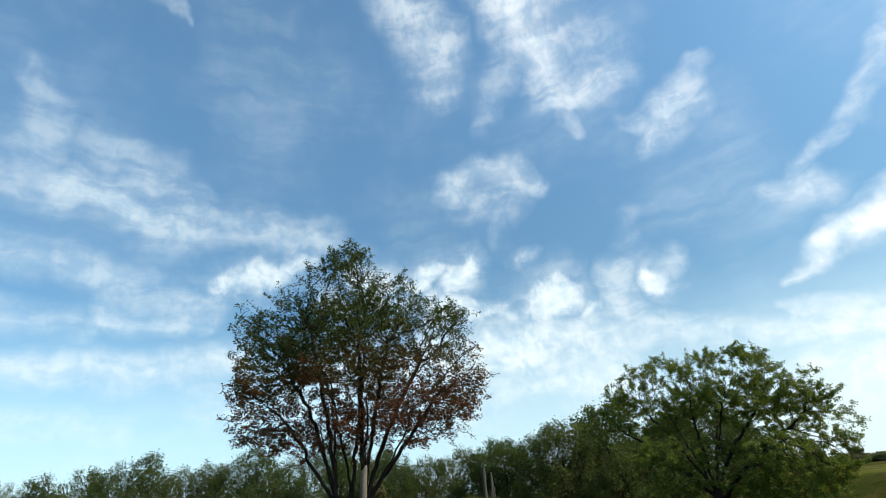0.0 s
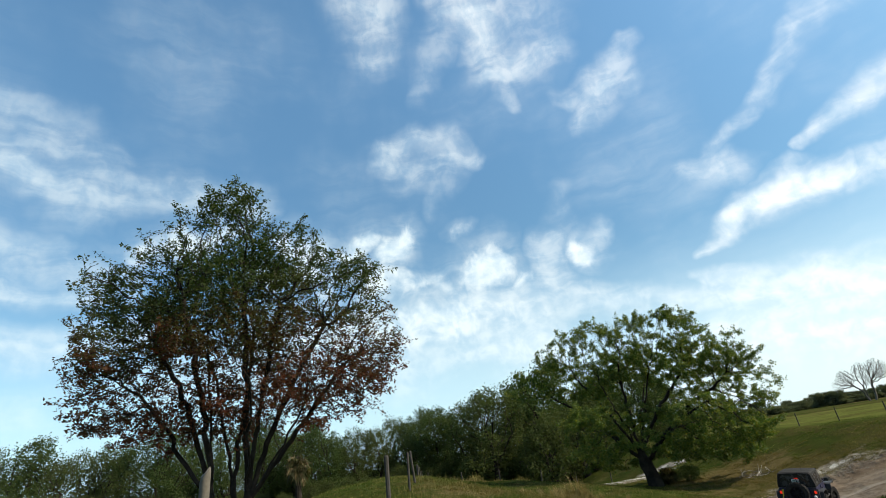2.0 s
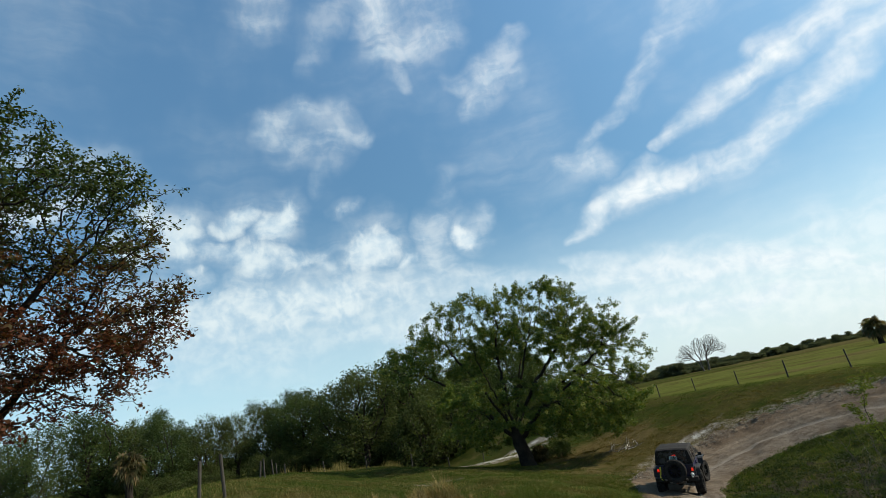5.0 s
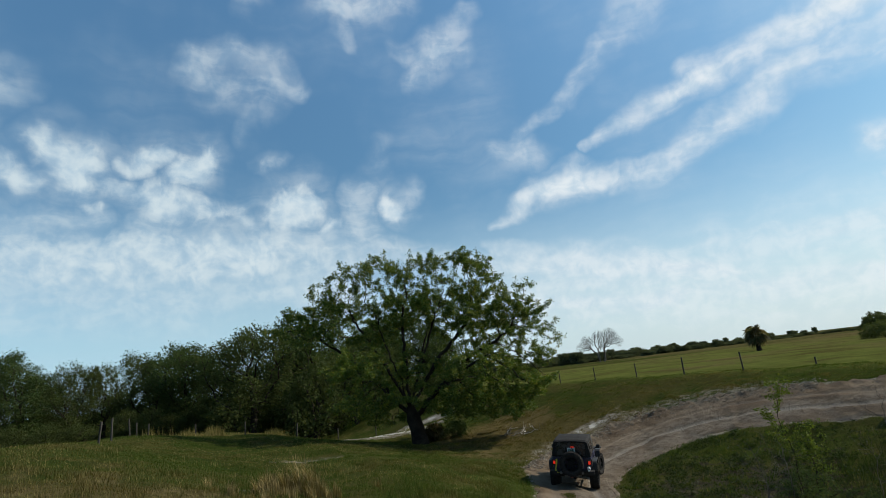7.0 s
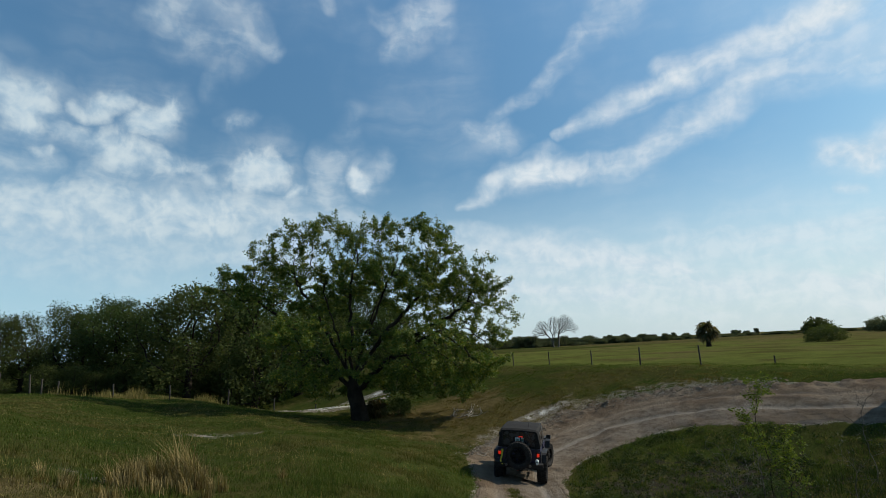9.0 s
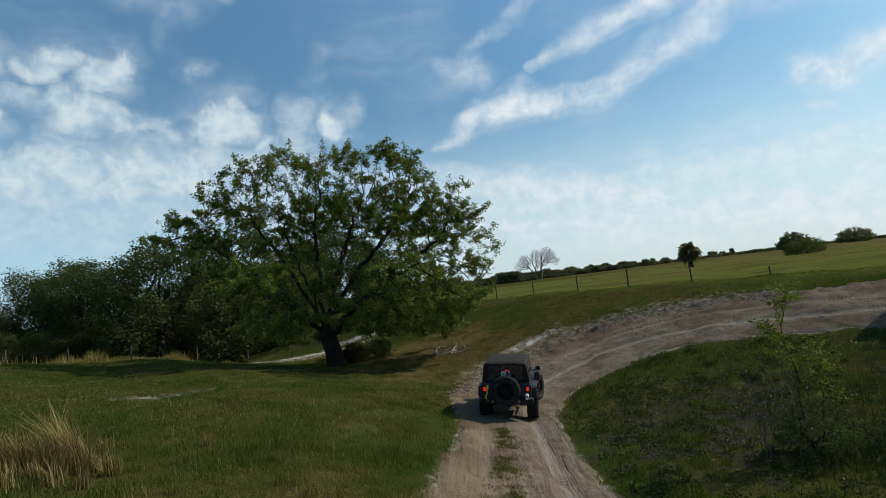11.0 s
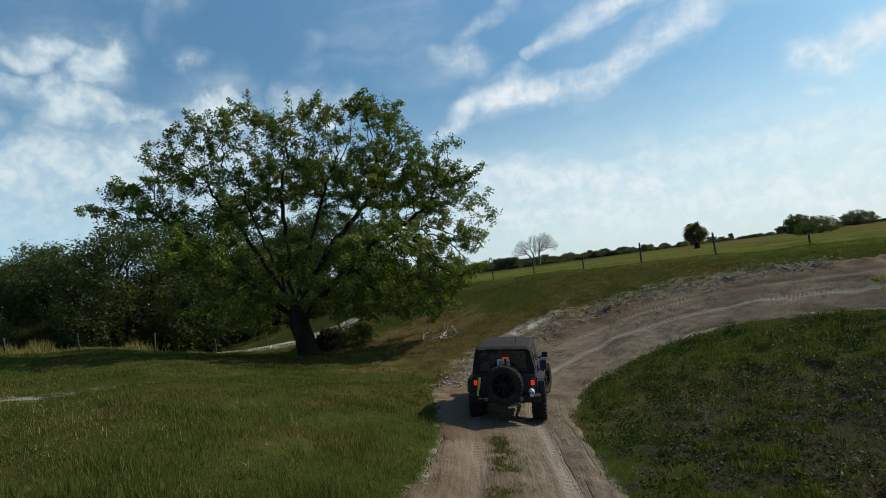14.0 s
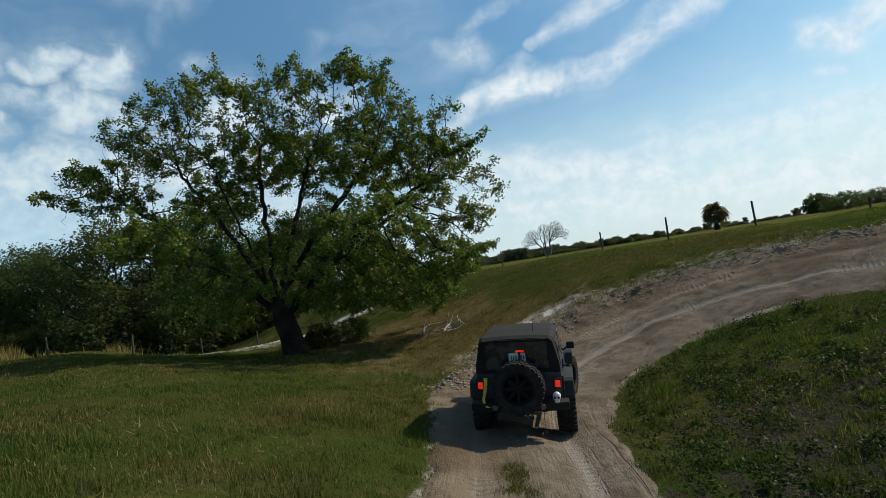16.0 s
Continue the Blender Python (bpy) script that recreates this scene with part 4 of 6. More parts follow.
def build_rust_tree():
    rng = np.random.RandomState(5)
    raw = [(0.1, -0.3, 9.9, 1.5, 1.5, 1.0), (-1.5, 0, 9.0, 1.3, 1.5, 0.9), (1.8, 0, 8.9, 1.3, 1.5, 0.9), (-2.5, 0.2, 7.8, 1.2, 1.7, 1.0), (3.2, 0, 7.6, 1.4, 1.7, 0.9),
           (4.2, 0, 5.9, 1.0, 1.7, 0.9), (3.0, 0.2, 4.9, 1.3, 1.6, 0.7), (-2.8, 0, 5.8, 1.0, 1.7, 0.8), (-2.1, 0, 4.7, 1.0, 1.5, 0.6), (0.3, -1.2, 7.0, 1.8, 1.4, 1.5),
           (0.5, 1.1, 6.2, 1.8, 1.4, 1.4), (0.8, -0.8, 5.0, 1.6, 1.2, 0.8), (-0.6, 0.5, 8.3, 1.5, 1.5, 1.2), (0.1, 0.2, 4.3, 1.9, 1.5, 0.7), (2.0, -0.3, 4.1, 1.3, 1.3, 0.5), (-1.4, 0.1, 4.1, 1.3, 1.3, 0.5), (-2.0, -0.2, 6.8, 1.2, 1.4, 0.8), (2.3, 0.1, 6.3, 1.2, 1.4, 0.8), (1.0, 0.4, 8.2, 1.3, 1.3, 0.9)]
    raw += [(3.7, 0.3, 4.3, 0.9, 1.3, 0.5), (4.4, 0.6, 5.2, 0.7, 1.2, 0.7), (4.2, 0.5, 8.1, 0.7, 1.2, 0.6), (-3.1, -0.4, 4.6, 0.8, 1.4, 0.6), (-3.5, -0.5, 7.9, 0.6, 1.2, 0.7), (-3.5, -0.5, 6.3, 0.6, 1.2, 0.8), (0.0, -0.3, 10.8, 0.6, 0.8, 0.5)]
    raw = [(0.95 * x, y, 0.99 * z, rx, ry, rz) for x, y, z, rx, ry, rz in raw]
    A = np.vstack([blob_points(rng, lumps(rng, raw, 7, 0.36, 1.0), 70.0, 0.1), blob_points(rng, raw, 32.0, 0.1), sprays(rng, raw, 18, 0.5)])
    A = A[A[:, 2] > 3.0]
    roots = [[(-0.30, 0, -0.4), (-0.34, 0, 0.4), (-0.32, 0, 1.2), (-0.36, 0.02, 1.9)], [(0.42, 0.05, -0.4), (0.40, 0.05, 0.4), (0.46, 0.05, 1.2), (0.56, 0.04, 1.9)], [(0.0, 0.4, -0.4), (0.02, 0.42, 0.6), (0.08, 0.5, 1.9)]]
    seeds, at = [], 0
    first = []
    for r in roots:
        seeds.append((-1, [np.array(p) for p in r]))
        at += len(r)
        first.append(at - 1)

    def bough(k, x, y, z, bend):
        start, end = np.array(roots[k][-1], float), np.array((x, y, z), float)
        n = max(int(np.linalg.norm(end - start) / 0.3), 4)
        pts = []
        for j in range(1, n + 1):
            t = j / n
            p = start + (end - start) * t
            p[:2] -= (end - start)[:2] * bend * math.sin(math.pi * t)
            pts.append(p + rng.normal(0, 0.035, 3))
        seeds.append((first[k], pts))

    for k, x, y, z, bend in ((0, -0.5, -0.3, 6.5, 0.05), (0, -2.4, 0.2, 5.0, 0.02), (0, -2.2, 0.3, 6.6, 0.12), (0, -1.1, -0.8, 7.4, 0.12), (0, -1.4, 0.9, 4.6, 0.05), (1, 0.5, -0.4, 7.6, 0.05), (1, 3.2, 0, 5.2, -0.02),
                             (1, 2.8, 0.4, 6.6, 0.1), (1, 1.6, -0.9, 7.0, 0.12), (1, 2.2, -0.6, 4.2, -0.05), (2, 0.5, 1.2, 7.0, 0.1), (2, -0.9, 1.3, 6.0, 0.1), (1, 0.9, -1.4, 4.6, 0.05)):
        bough(k, x, y, z, bend)
    P, parent = grow_tree(rng, seeds, A, 0.16, 1.6, 0.15, 130, 0.05, 0.32)
    trunk, ends, rad = limb_mesh("rust_trunk", P, parent, 0.0062, 2.42, M_BARK)
    crown = leaf_mesh("rust_crown", rng, P[ends], 21, 0.14, 0.088, M_RUST, 0.05, 0.5, clump=1.3, gap=0.2)
    print("rust", len(P), len(ends))
    x, y = -2.6 * S, 15.5 * S
    return tree_thing("elm_tree", "many-stemmed tree with rust-red lower and green upper leaves", (x, y, 0.6), trunk, crown)


def bleached_post(x, y, height):
    """A thick old post with a broken, slanting head, fluted and slightly bent."""
    rng = np.random.RandomState(77)
    flute = rng.uniform(-0.009, 0.009, 12)
    rings = []
    for f, k in ((-0.25, 0.085), (0.0, 0.083), (0.2, 0.08), (0.5, 0.076), (0.8, 0.072), (0.95, 0.074), (1.0, 0.06)):
        ring = []
        for i in range(12):
            a = i * math.pi / 6
            r = k + flute[i] * (1.0 + 0.5 * math.sin(7 * f + i))
            head = 0.07 * math.cos(a - 0.6) + flute[i] * 2.0 if f > 0.9 else 0.0
            ring.append((0.04 * f * f + r * math.cos(a), 0.03 * math.sin(3 * f) + r * math.sin(a), f * height + head))
        rings.append(ring)
    root = new("wooden_post")
    root.matrix_world = pose(x, y, land(x, y))
    tagged(root, "thick bleached grey wooden post with slanting head in grass", "post")
    part("shaft", loft(bmesh.new(), rings), M_TWIG, root, "", True)
    return root


def generic_tree(seed, height, width, mat, bark, leaf, per, name, label, density=3.0):
    """A smaller or distant tree, built at the origin."""
    rng = np.random.RandomState(seed)
    blobs = []
    for k in range(15):
        a, r = rng.uniform(0, 6.28), rng.uniform(0.1, 0.66) * width / 2
        blobs.append((r * math.cos(a), r * math.sin(a), height * (0.16 + 0.66 * k / 14), width * 0.22, width * 0.22, height * rng.uniform(0.12, 0.2)))
    blobs.append((0, 0, height * 0.8, width * 0.22, width * 0.22, height * 0.18))
    A = np.vstack([blob_points(rng, lumps(rng, blobs, 4, 0.5, 0.8), density, 0.3), blob_points(rng, blobs, density * 0.6, 0.4)])
    P, parent = grow_tree(rng, [(-1, polyline((0, 0, -0.5), (0.1, 0, height * 0.2), 4, rng, 0.05))], A, 0.45, 4, 0.5, 70, 0.05, 0.3)
    trunk, ends, _ = limb_mesh(name + "_trunk", P, parent, 0.012, 2.2, bark, 0.22, 0.05)
    crown = leaf_mesh(name + "_crown", rng, P[ends], per, 0.6, leaf, mat, 0.05, 0.6, clump=0.5, gap=0.16)
    print(name, len(P), len(ends))
    return tree_thing(name, label, (0, 0, -500), trunk, crown)


def scaled(x, y, z, turn, s, sz=None):
    return pose(x, y, z, 0, 0, turn) @ Matrix.Diagonal((s, s, s if sz is None else sz, 1))


def build_woods():
    rng = random.Random(3)
    kinds = [generic_tree(21, 9, 8, M_GROVE, M_BARK_DARK, 0.17, 62, "grove_tree", "dense dark green tree at the wood's edge"),
             generic_tree(22, 8, 7, M_GROVE_B, M_BARK_DARK, 0.17, 58, "grove_tree", "olive-green leafy tree at the wood's edge"),
             generic_tree(23, 9, 6, M_GROVE, M_BARK_DARK, 0.17, 62, "grove_tree", "tall dark green tree at the wood's edge"),
             generic_tree(24, 5, 6, M_GROVE_B, M_BARK_DARK, 0.17, 58, "grove_tree", "low bushy olive-green tree at the wood's edge")]
    # haze on this tree is only its paler leaf colour
    far = generic_tree(25, 4, 8, M_FAR, M_BARK_DARK, 0.4, 30, "far_tree", "distant tree of the far tree line, leaves paled for haze", 1.2)
    spots = []
    for k in range(46):
        a = radians(-44 + 74 * (k + rng.uniform(-0.3, 0.3)) / 46)
        r = rng.uniform(62, 70) if k % 2 else rng.uniform(72, 84)
        spots.append((6 + r * math.sin(a), 6 + r * math.cos(a), rng.uniform(0.85, 1.12)))
    spots += [(18.5, 58, 1.4), (23, 60, 1.45), (13.5, 61, 1.2), (27, 63, 1.2), (21, 66, 1.5), (30, 70, 1.0), (35, 78, 0.9)]
    for k, (x, y, s) in enumerate(spots):
        x, y, s = x * S, y * S, s * S * 1.1
        ob = copy_thing(kinds[rng.choice((0, 1, 2, 3, 0, 1))], scaled(x, y, ground_at(x, y) - 0.1, rng.uniform(0, 360), s * rng.uniform(0.9, 1.1), s))
        tagged(ob, group="trees of the wood")
    for k in range(34):
        a = radians(-46 + 76 * (k + rng.uniform(-0.3, 0.3)) / 34)
        r = rng.uniform(57.5, 61)
        x, y = S * (6 + r * math.sin(a)), S * (6 + r * math.cos(a))
        ob = copy_thing(kinds[3], scaled(x, y, ground_at(x, y) - 0.2, rng.uniform(0, 360), rng.uniform(0.5, 0.75), rng.uniform(0.4, 0.7)))
        tagged(ob, "low dark bush under the trees of the wood", "bush", "bushes below the wood")
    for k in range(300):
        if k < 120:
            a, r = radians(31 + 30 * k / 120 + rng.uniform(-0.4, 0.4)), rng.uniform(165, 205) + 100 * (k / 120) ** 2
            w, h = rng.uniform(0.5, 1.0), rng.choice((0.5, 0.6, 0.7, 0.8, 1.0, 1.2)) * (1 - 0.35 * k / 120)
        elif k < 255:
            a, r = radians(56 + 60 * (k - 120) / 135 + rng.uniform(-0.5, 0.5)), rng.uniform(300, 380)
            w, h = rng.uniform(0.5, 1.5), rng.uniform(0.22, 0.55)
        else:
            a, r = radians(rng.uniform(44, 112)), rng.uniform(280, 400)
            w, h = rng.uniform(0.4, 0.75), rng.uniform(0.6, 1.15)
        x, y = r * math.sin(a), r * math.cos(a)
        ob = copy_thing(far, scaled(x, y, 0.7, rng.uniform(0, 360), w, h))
        tagged(ob, "distant tree of the far tree line, leaves paled for haze", "tree", "far tree line")
    for k in kinds + [far]:
        for o in (*k.children, k):
            bpy.data.objects.remove(o)


build_ground()
build_road()
oak = build_oak()
rust_tree = build_rust_tree()
bleached_post(-1.65, 11.6, 1.38)
build_woods()


# ---- grass and weeds ----
def blades(name, rng, x, y, height, width, mat, lean=0.35, lift=0.0, brown=None):
    n = len(x)
    z = rough_land(x, y) - 0.02 + lift
    a = rng.uniform(0, 6.283, n)
    b = rng.uniform(0, 6.283, n)
    ln = height * lean * rng.uniform(0.2, 1.4, n)
    wx, wy = np.cos(a) * width / 2, np.sin(a) * width / 2
    v = np.empty((n, 3, 3))
    v[:, 0] = np.stack([x - wx, y - wy, z], 1)
    v[:, 1] = np.stack([x + wx, y + wy, z], 1)
    v[:, 2] = np.stack([x + np.cos(b) * ln, y + np.sin(b) * ln, z + height], 1)
    me = mesh_of(name, v.reshape(-1, 3), np.arange(3 * n).reshape(-1, 3), mat)
    if brown is not None:
        me.attributes.new("brown", "FLOAT", "POINT").data.foreach_set("value", np.repeat(brown, 3).astype(np.float32))
    return me


def build_grass():
    rng = np.random.RandomState(17)

    def fan(n, r0, r1, a0=-32, a1=80):
        t = rng.uniform(0, 1, n)
        cx, cy = 3 + 9 * t, 7 + 9.5 * t
        az_, r = np.radians(rng.uniform(a0, a1, n)), rng.uniform(r0, r1, n)
        return S * (cx + r * np.sin(az_)), S * (cy + r * np.cos(az_)), r * S

    x, y, r = fan(52000, 1.5, 30)
    k = 14
    x = np.repeat(x, k) + rng.normal(0, 0.12, 52000 * k)
    y = np.repeat(y, k) + rng.normal(0, 0.12, 52000 * k)
    r = np.repeat(r, k)
    q, off = road_at(x, y)
    patch = vnoise(x, y, 0.8) * 0.6 + vnoise(x, y, 2.7) * 0.4
    sand = (0.3 + 1.2 * vnoise(x, y, 1.6)) * np.exp(-((x / S - 9.0) / 2.3) ** 2 - ((y / S - 27.0) / 0.9) ** 2) + 0.6 * np.exp(-((x / S - 21.5) / 3.4) ** 2 - ((y / S - 32.0) / 3.8) ** 2)
    mud = boggy(x, y) * (vnoise(x, y, 3.0) * 0.6 + vnoise(x, y, 6.5) * 0.4 < 0.5)
    strip = (np.abs(off + 0.05) < 0.34 * vnoise(x, y, 2.3) + 0.08) & (vnoise(x, y, 0.9) > 0.45) & (x < 17.5)
    keep = ((q > 0.9 + 0.45 * (vnoise(x, y, 1.9) - 0.35) + 0.28 * rng.uniform(-1, 1, len(q))) | strip) & (patch > 0.22 + 0.45 * sand + 0.9 * mud + 0.1 * boggy(x, y)) & (x < 33 * S)
    x, y, r, patch = x[keep], y[keep], r[keep], patch[keep]
    hollow = smooth_step(0.3, 1.4, -land(x, y)) * (y < 24 * S)
    h = (0.030 + 0.10 * patch) * (0.65 + 1.3 * vnoise(x, y, 1.5) ** 2 + 0.8 * (vnoise(x, y, 3.7) > 0.72)) * (1 - 0.35 * smooth_step(6, 16, r)) * rng.uniform(0.5, 1.4, len(x)) * (1 + 0.8 * hollow * vnoise(x, y, 1.3))
    h = h * (0.4 + 0.6 * smooth_step(0.8, 1.1, road_at(x, y)[0]))
    w = 0.007 + 0.0007 * r
    tagged(new("grass", blades("grass", rng, x, y, h, w, M_GRASS, brown=np.clip(dryness(x, y) * (1 - 0.8 * hollow) + rng.normal(0, 0.12, len(x)), 0, 1))), "short green pasture grass with some dry blades", "grass", kind="stuff")
    # straw litter and thin seed stalks strewn through the grass
    for n, r1, h0, h1, wide, lean, what in ((60000, 26, 0.03, 0.08, 0.009, 1.4, "dead straw blades strewn through the grass"), (5000, 14, 0.12, 0.26, 0.006, 0.3, "thin dry seed stalks standing in the grass")):
        x, y, r = fan(n, 1.5, r1)
        q, off = road_at(x, y)
        k = (q > 1.25) & (vnoise(x, y, 0.35) * 0.6 + vnoise(x, y, 1.3) * 0.4 > 0.46) & (x < 33 * S)
        x, y, r = x[k], y[k], r[k]
        h = rng.uniform(h0, h1, len(x))
        tagged(new("dry_grass", blades("dry_grass", rng, x, y, h, wide + 0.0006 * r, M_STRAW_DULL, lean, 0.02)), what, "grass", kind="stuff")
    # dry tall grass along the fence below the wood, and bright tufts on the pasture
    n = 15000
    x = S * rng.uniform(2.5, 24, n)
    y = S * (46.6 - 0.10 * (x / S - 8) + rng.normal(0, 1.0, n))
    h = 0.85 * np.clip(vnoise(x, y, 0.6) * 2.2 - 0.75, 0.08, 1.2) * rng.uniform(0.45, 1.1, n) * (1 - 0.6 * smooth_step(13.5 * S, 17 * S, x))
    tagged(new("dry_grass", blades("dry_grass", rng, x, y, h, np.full(n, 0.05), M_STRAW_DULL, 0.3)), "dull dry grass along the fence below the wood", "grass", kind="stuff")
    for gx, gy, spread, clumps, tall in ((7.03, 19.55, 0.13, 6, 0.95), (6.75, 19.5, 0.3, 20, 0.55), (6.35, 19.4, 0.45, 20, 0.40), (7.3, 20.4, 0.45, 8, 0.26), (5.6, 18.8, 0.6, 10, 0.26), (5.0, 18.0, 0.8, 5, 0.22)):
        x, y, h, a, tilt = [], [], [], [], []
        for _ in range(clumps):
            cx, cy, m = gx * S + rng.normal(0, spread), gy * S + rng.normal(0, spread), rng.randint(35, 80)
            x.append(cx + rng.normal(0, 0.05, m))
            y.append(cy + rng.normal(0, 0.05, m))
            h.append(tall * rng.uniform(0.55, 1.15) * rng.uniform(0.35, 1.1, m))
            a.append(rng.uniform(0, 6.283) + rng.normal(0, 0.9, m))
            tilt.append(rng.uniform(0.2, 0.7) * rng.uniform(0.2, 1.5, m))
        x, y, h, a, tilt = (np.concatenate(v) for v in (x, y, h, a, tilt))
        z = rough_land(x, y) - 0.02
        wx, wy = -np.sin(a) * 0.006, np.cos(a) * 0.006
        bend = [(0.0, 0.0, 1.0), (0.25, 0.55, 0.9), (1.0, 1.0, 0.1)]
        v = np.empty((len(x), 6, 3))
        for k, (out_, up, w) in enumerate(bend):
            px, py, pz = x + np.cos(a) * h * tilt * out_, y + np.sin(a) * h * tilt * out_, z + h * up
            v[:, k] = np.stack([px - wx * w, py - wy * w, pz], 1)
            v[:, 5 - k] = np.stack([px + wx * w, py + wy * w, pz], 1)
        o = 6 * np.arange(len(x))[:, None]
        f = np.concatenate([o + np.array([0, 1, 4, 5]), o + np.array([1, 2, 3, 4])])
        tagged(new("grass_tuft", mesh_of("grass_tuft", v.reshape(-1, 3), f, M_STRAW)), "bright straw-coloured tufts of tall dry grass", "grass", "dry tufts on the pasture", "stuff")


def build_middle_grass():
    """Thin trodden grass left between the wheel tracks before the bend."""
    rng = np.random.RandomState(43)
    n, k = 900, 12
    t = rng.uniform(0, 1, n) ** 1.5
    half = 0.40 - 0.26 * t
    x, y = S * (11.6 + 3.3 * t), S * (16.9 + 3.75 * t)
    side = rng.normal(0, 0.55, n) * half
    x, y = x + 0.75 * side, y - 0.66 * side
    keep = vnoise(x, y, 2.1) * 0.6 + vnoise(x, y, 5.0) * 0.4 > 0.40 + 0.14 * t
    x, y = (np.repeat(v[keep], k) + rng.normal(0, 0.05, keep.sum() * k) for v in (x, y))
    q, off = road_at(x, y)
    lift = road_height(x, y, q, off)[0] - rough_land(x, y) + 0.015
    h = rng.uniform(0.02, 0.075, len(x))
    tagged(new("grass", blades("grass", rng, x, y, h, np.full(len(x), 0.011), M_GRASS, 0.9, lift, np.clip(rng.normal(0.4, 0.25, len(x)), 0, 1))), "thin trodden grass between the wheel tracks", "grass", kind="stuff")


def build_weeds():
    """Low broad-leaved weeds in the hollow."""
    rng = np.random.RandomState(29)
    x, y = S * rng.uniform(12.5, 26, 7000), S * rng.uniform(9, 22.5, 7000)
    q, off = road_at(x, y)
    keep = (q > 1.1) & (off > 0) & (land(x, y) < -0.5) & (vnoise(x, y, 2.6) * 0.7 + vnoise(x, y, 0.5) * 0.3 > 0.45)
    x, y = x[keep], y[keep]
    c = np.stack([x, y, rough_land(x, y) + 0.05], 1)
    tagged(new("weeds", leaf_mesh("weeds", rng, c, 22, 0.16, 0.07, M_WEED, -0.2, 0.5, gap=0.0)), "low broad-leaved green weeds in the hollow", "weeds", kind="stuff")


def build_clods():
    """Lumps of sand thrown up along the outer side of the bend."""
    rng = np.random.RandomState(23)
    n = 5200
    i = rng.randint(106, 150, n)
    c = RC[np.clip(i, 0, len(RC) - 1)]
    tang = np.gradient(RC[:, :2], axis=0)[np.clip(i, 0, len(RC) - 1)]
    tang /= np.linalg.norm(tang, axis=1)[:, None]
    side = -rng.normal(0.93, 0.2, n) * c[:, 2]
    x, y = c[:, 0] + tang[:, 1] * side + rng.normal(0, 0.15, n), c[:, 1] - tang[:, 0] * side + rng.normal(0, 0.15, n)
    q, off = road_at(x, y)
    z, _ = road_height(x, y, q, off)
    z = np.maximum(z, rough_land(x, y) - 0.02)
    s = 0.012 + 0.055 * rng.uniform(0, 1, n) ** 3
    base = np.array([(1, 0, 0), (-1, 0, 0), (0, 1, 0), (0, -1, 0), (0, 0, 0.5), (0, 0, -0.6)])
    f0 = np.array([(0, 2, 4), (2, 1, 4), (1, 3, 4), (3, 0, 4), (2, 0, 5), (1, 2, 5), (3, 1, 5), (0, 3, 5)])
    v = base[None] * s[:, None, None] * rng.uniform(0.6, 1.4, (n, 6, 3)) + np.stack([x, y, z + 0.2 * s], 1)[:, None]
    f = (f0[None] + 6 * np.arange(n)[:, None, None]).reshape(-1, 3)
    tagged(new("sand_clods", mesh_of("sand_clods", v.reshape(-1, 3), f, M_CLOD)), "lumps of pale sand along the road's bank", "sand", kind="stuff")


def build_stalks():
    """Tall thin weed stalks and rank grass on the near side of the hollow."""
    rng = np.random.RandomState(37)
    x, y, h = [], [], []
    for gx, gy, sx, sy, m, hh in ((19.5, 14.4, 1.6, 1.0, 700, 0.8), (17.2, 14.6, 0.9, 0.6, 300, 0.8), (21.5, 13.6, 1.6, 1.2, 700, 1.1), (21.6, 14.6, 1.2, 0.8, 250, 0.9), (14.5, 12.6, 0.8, 0.8, 300, 0.5)):
        x.append(S * (gx + rng.normal(0, sx, m)))
        y.append(S * (gy + rng.normal(0, sy, m)))
        h.append(hh * rng.uniform(0.3, 1.25, m))
    x, y, h = np.concatenate(x), np.concatenate(y), np.concatenate(h)
    q, _ = road_at(x, y)
    k = (q > 1.6) & (land(x, y) < -0.4)
    x, y, h = x[k], y[k], h[k]
    tagged(new("weed_stalks", blades("weed_stalks", rng, x, y, h, np.full(len(x), 0.014), M_WEED, 0.35)), "tall thin weed stalks and rank grass in the hollow", "weeds", kind="stuff")


# ---- smaller plants ----
M_FRESH = leaf_material("fresh_light_leaves", ((0.075, 0.11, 0.016), (0.11, 0.15, 0.022), (0.17, 0.19, 0.03)), 0.5, gloss=0.1)


def build_sapling(x, y, height, seed, leaves=9):
    rng = np.random.RandomState(seed)
    blobs = [(rng.uniform(-0.35, 0.35), rng.uniform(-0.35, 0.35), height * k, 0.35, 0.35, 0.4) for k in (0.45, 0.6, 0.75, 0.88, 0.95)]
    P, parent = grow_tree(rng, [(-1, polyline((0, 0, -0.1), (0.05, 0, height * 0.35), 5, rng, 0.02))], blob_points(rng, blobs, 120, 0.1), 0.12, 1.5, 0.12, 50, 0.2, 0.2)
    trunk, ends, _ = limb_mesh("sapling_stem", P, parent, 0.0026, 2.4, M_BARK if leaves else M_TWIG, 0.013)
    crown = leaf_mesh("sapling_leaves", rng, P[ends], leaves, 0.09, 0.075, M_FRESH, 0.1, 0.4, gap=0.0) if leaves else None
    return tree_thing("sapling", "thin young tree with sparse light green leaves" if leaves else "bare thin sapling stems without leaves", (x, y, ground_at(x, y)), trunk, crown, "sapling")


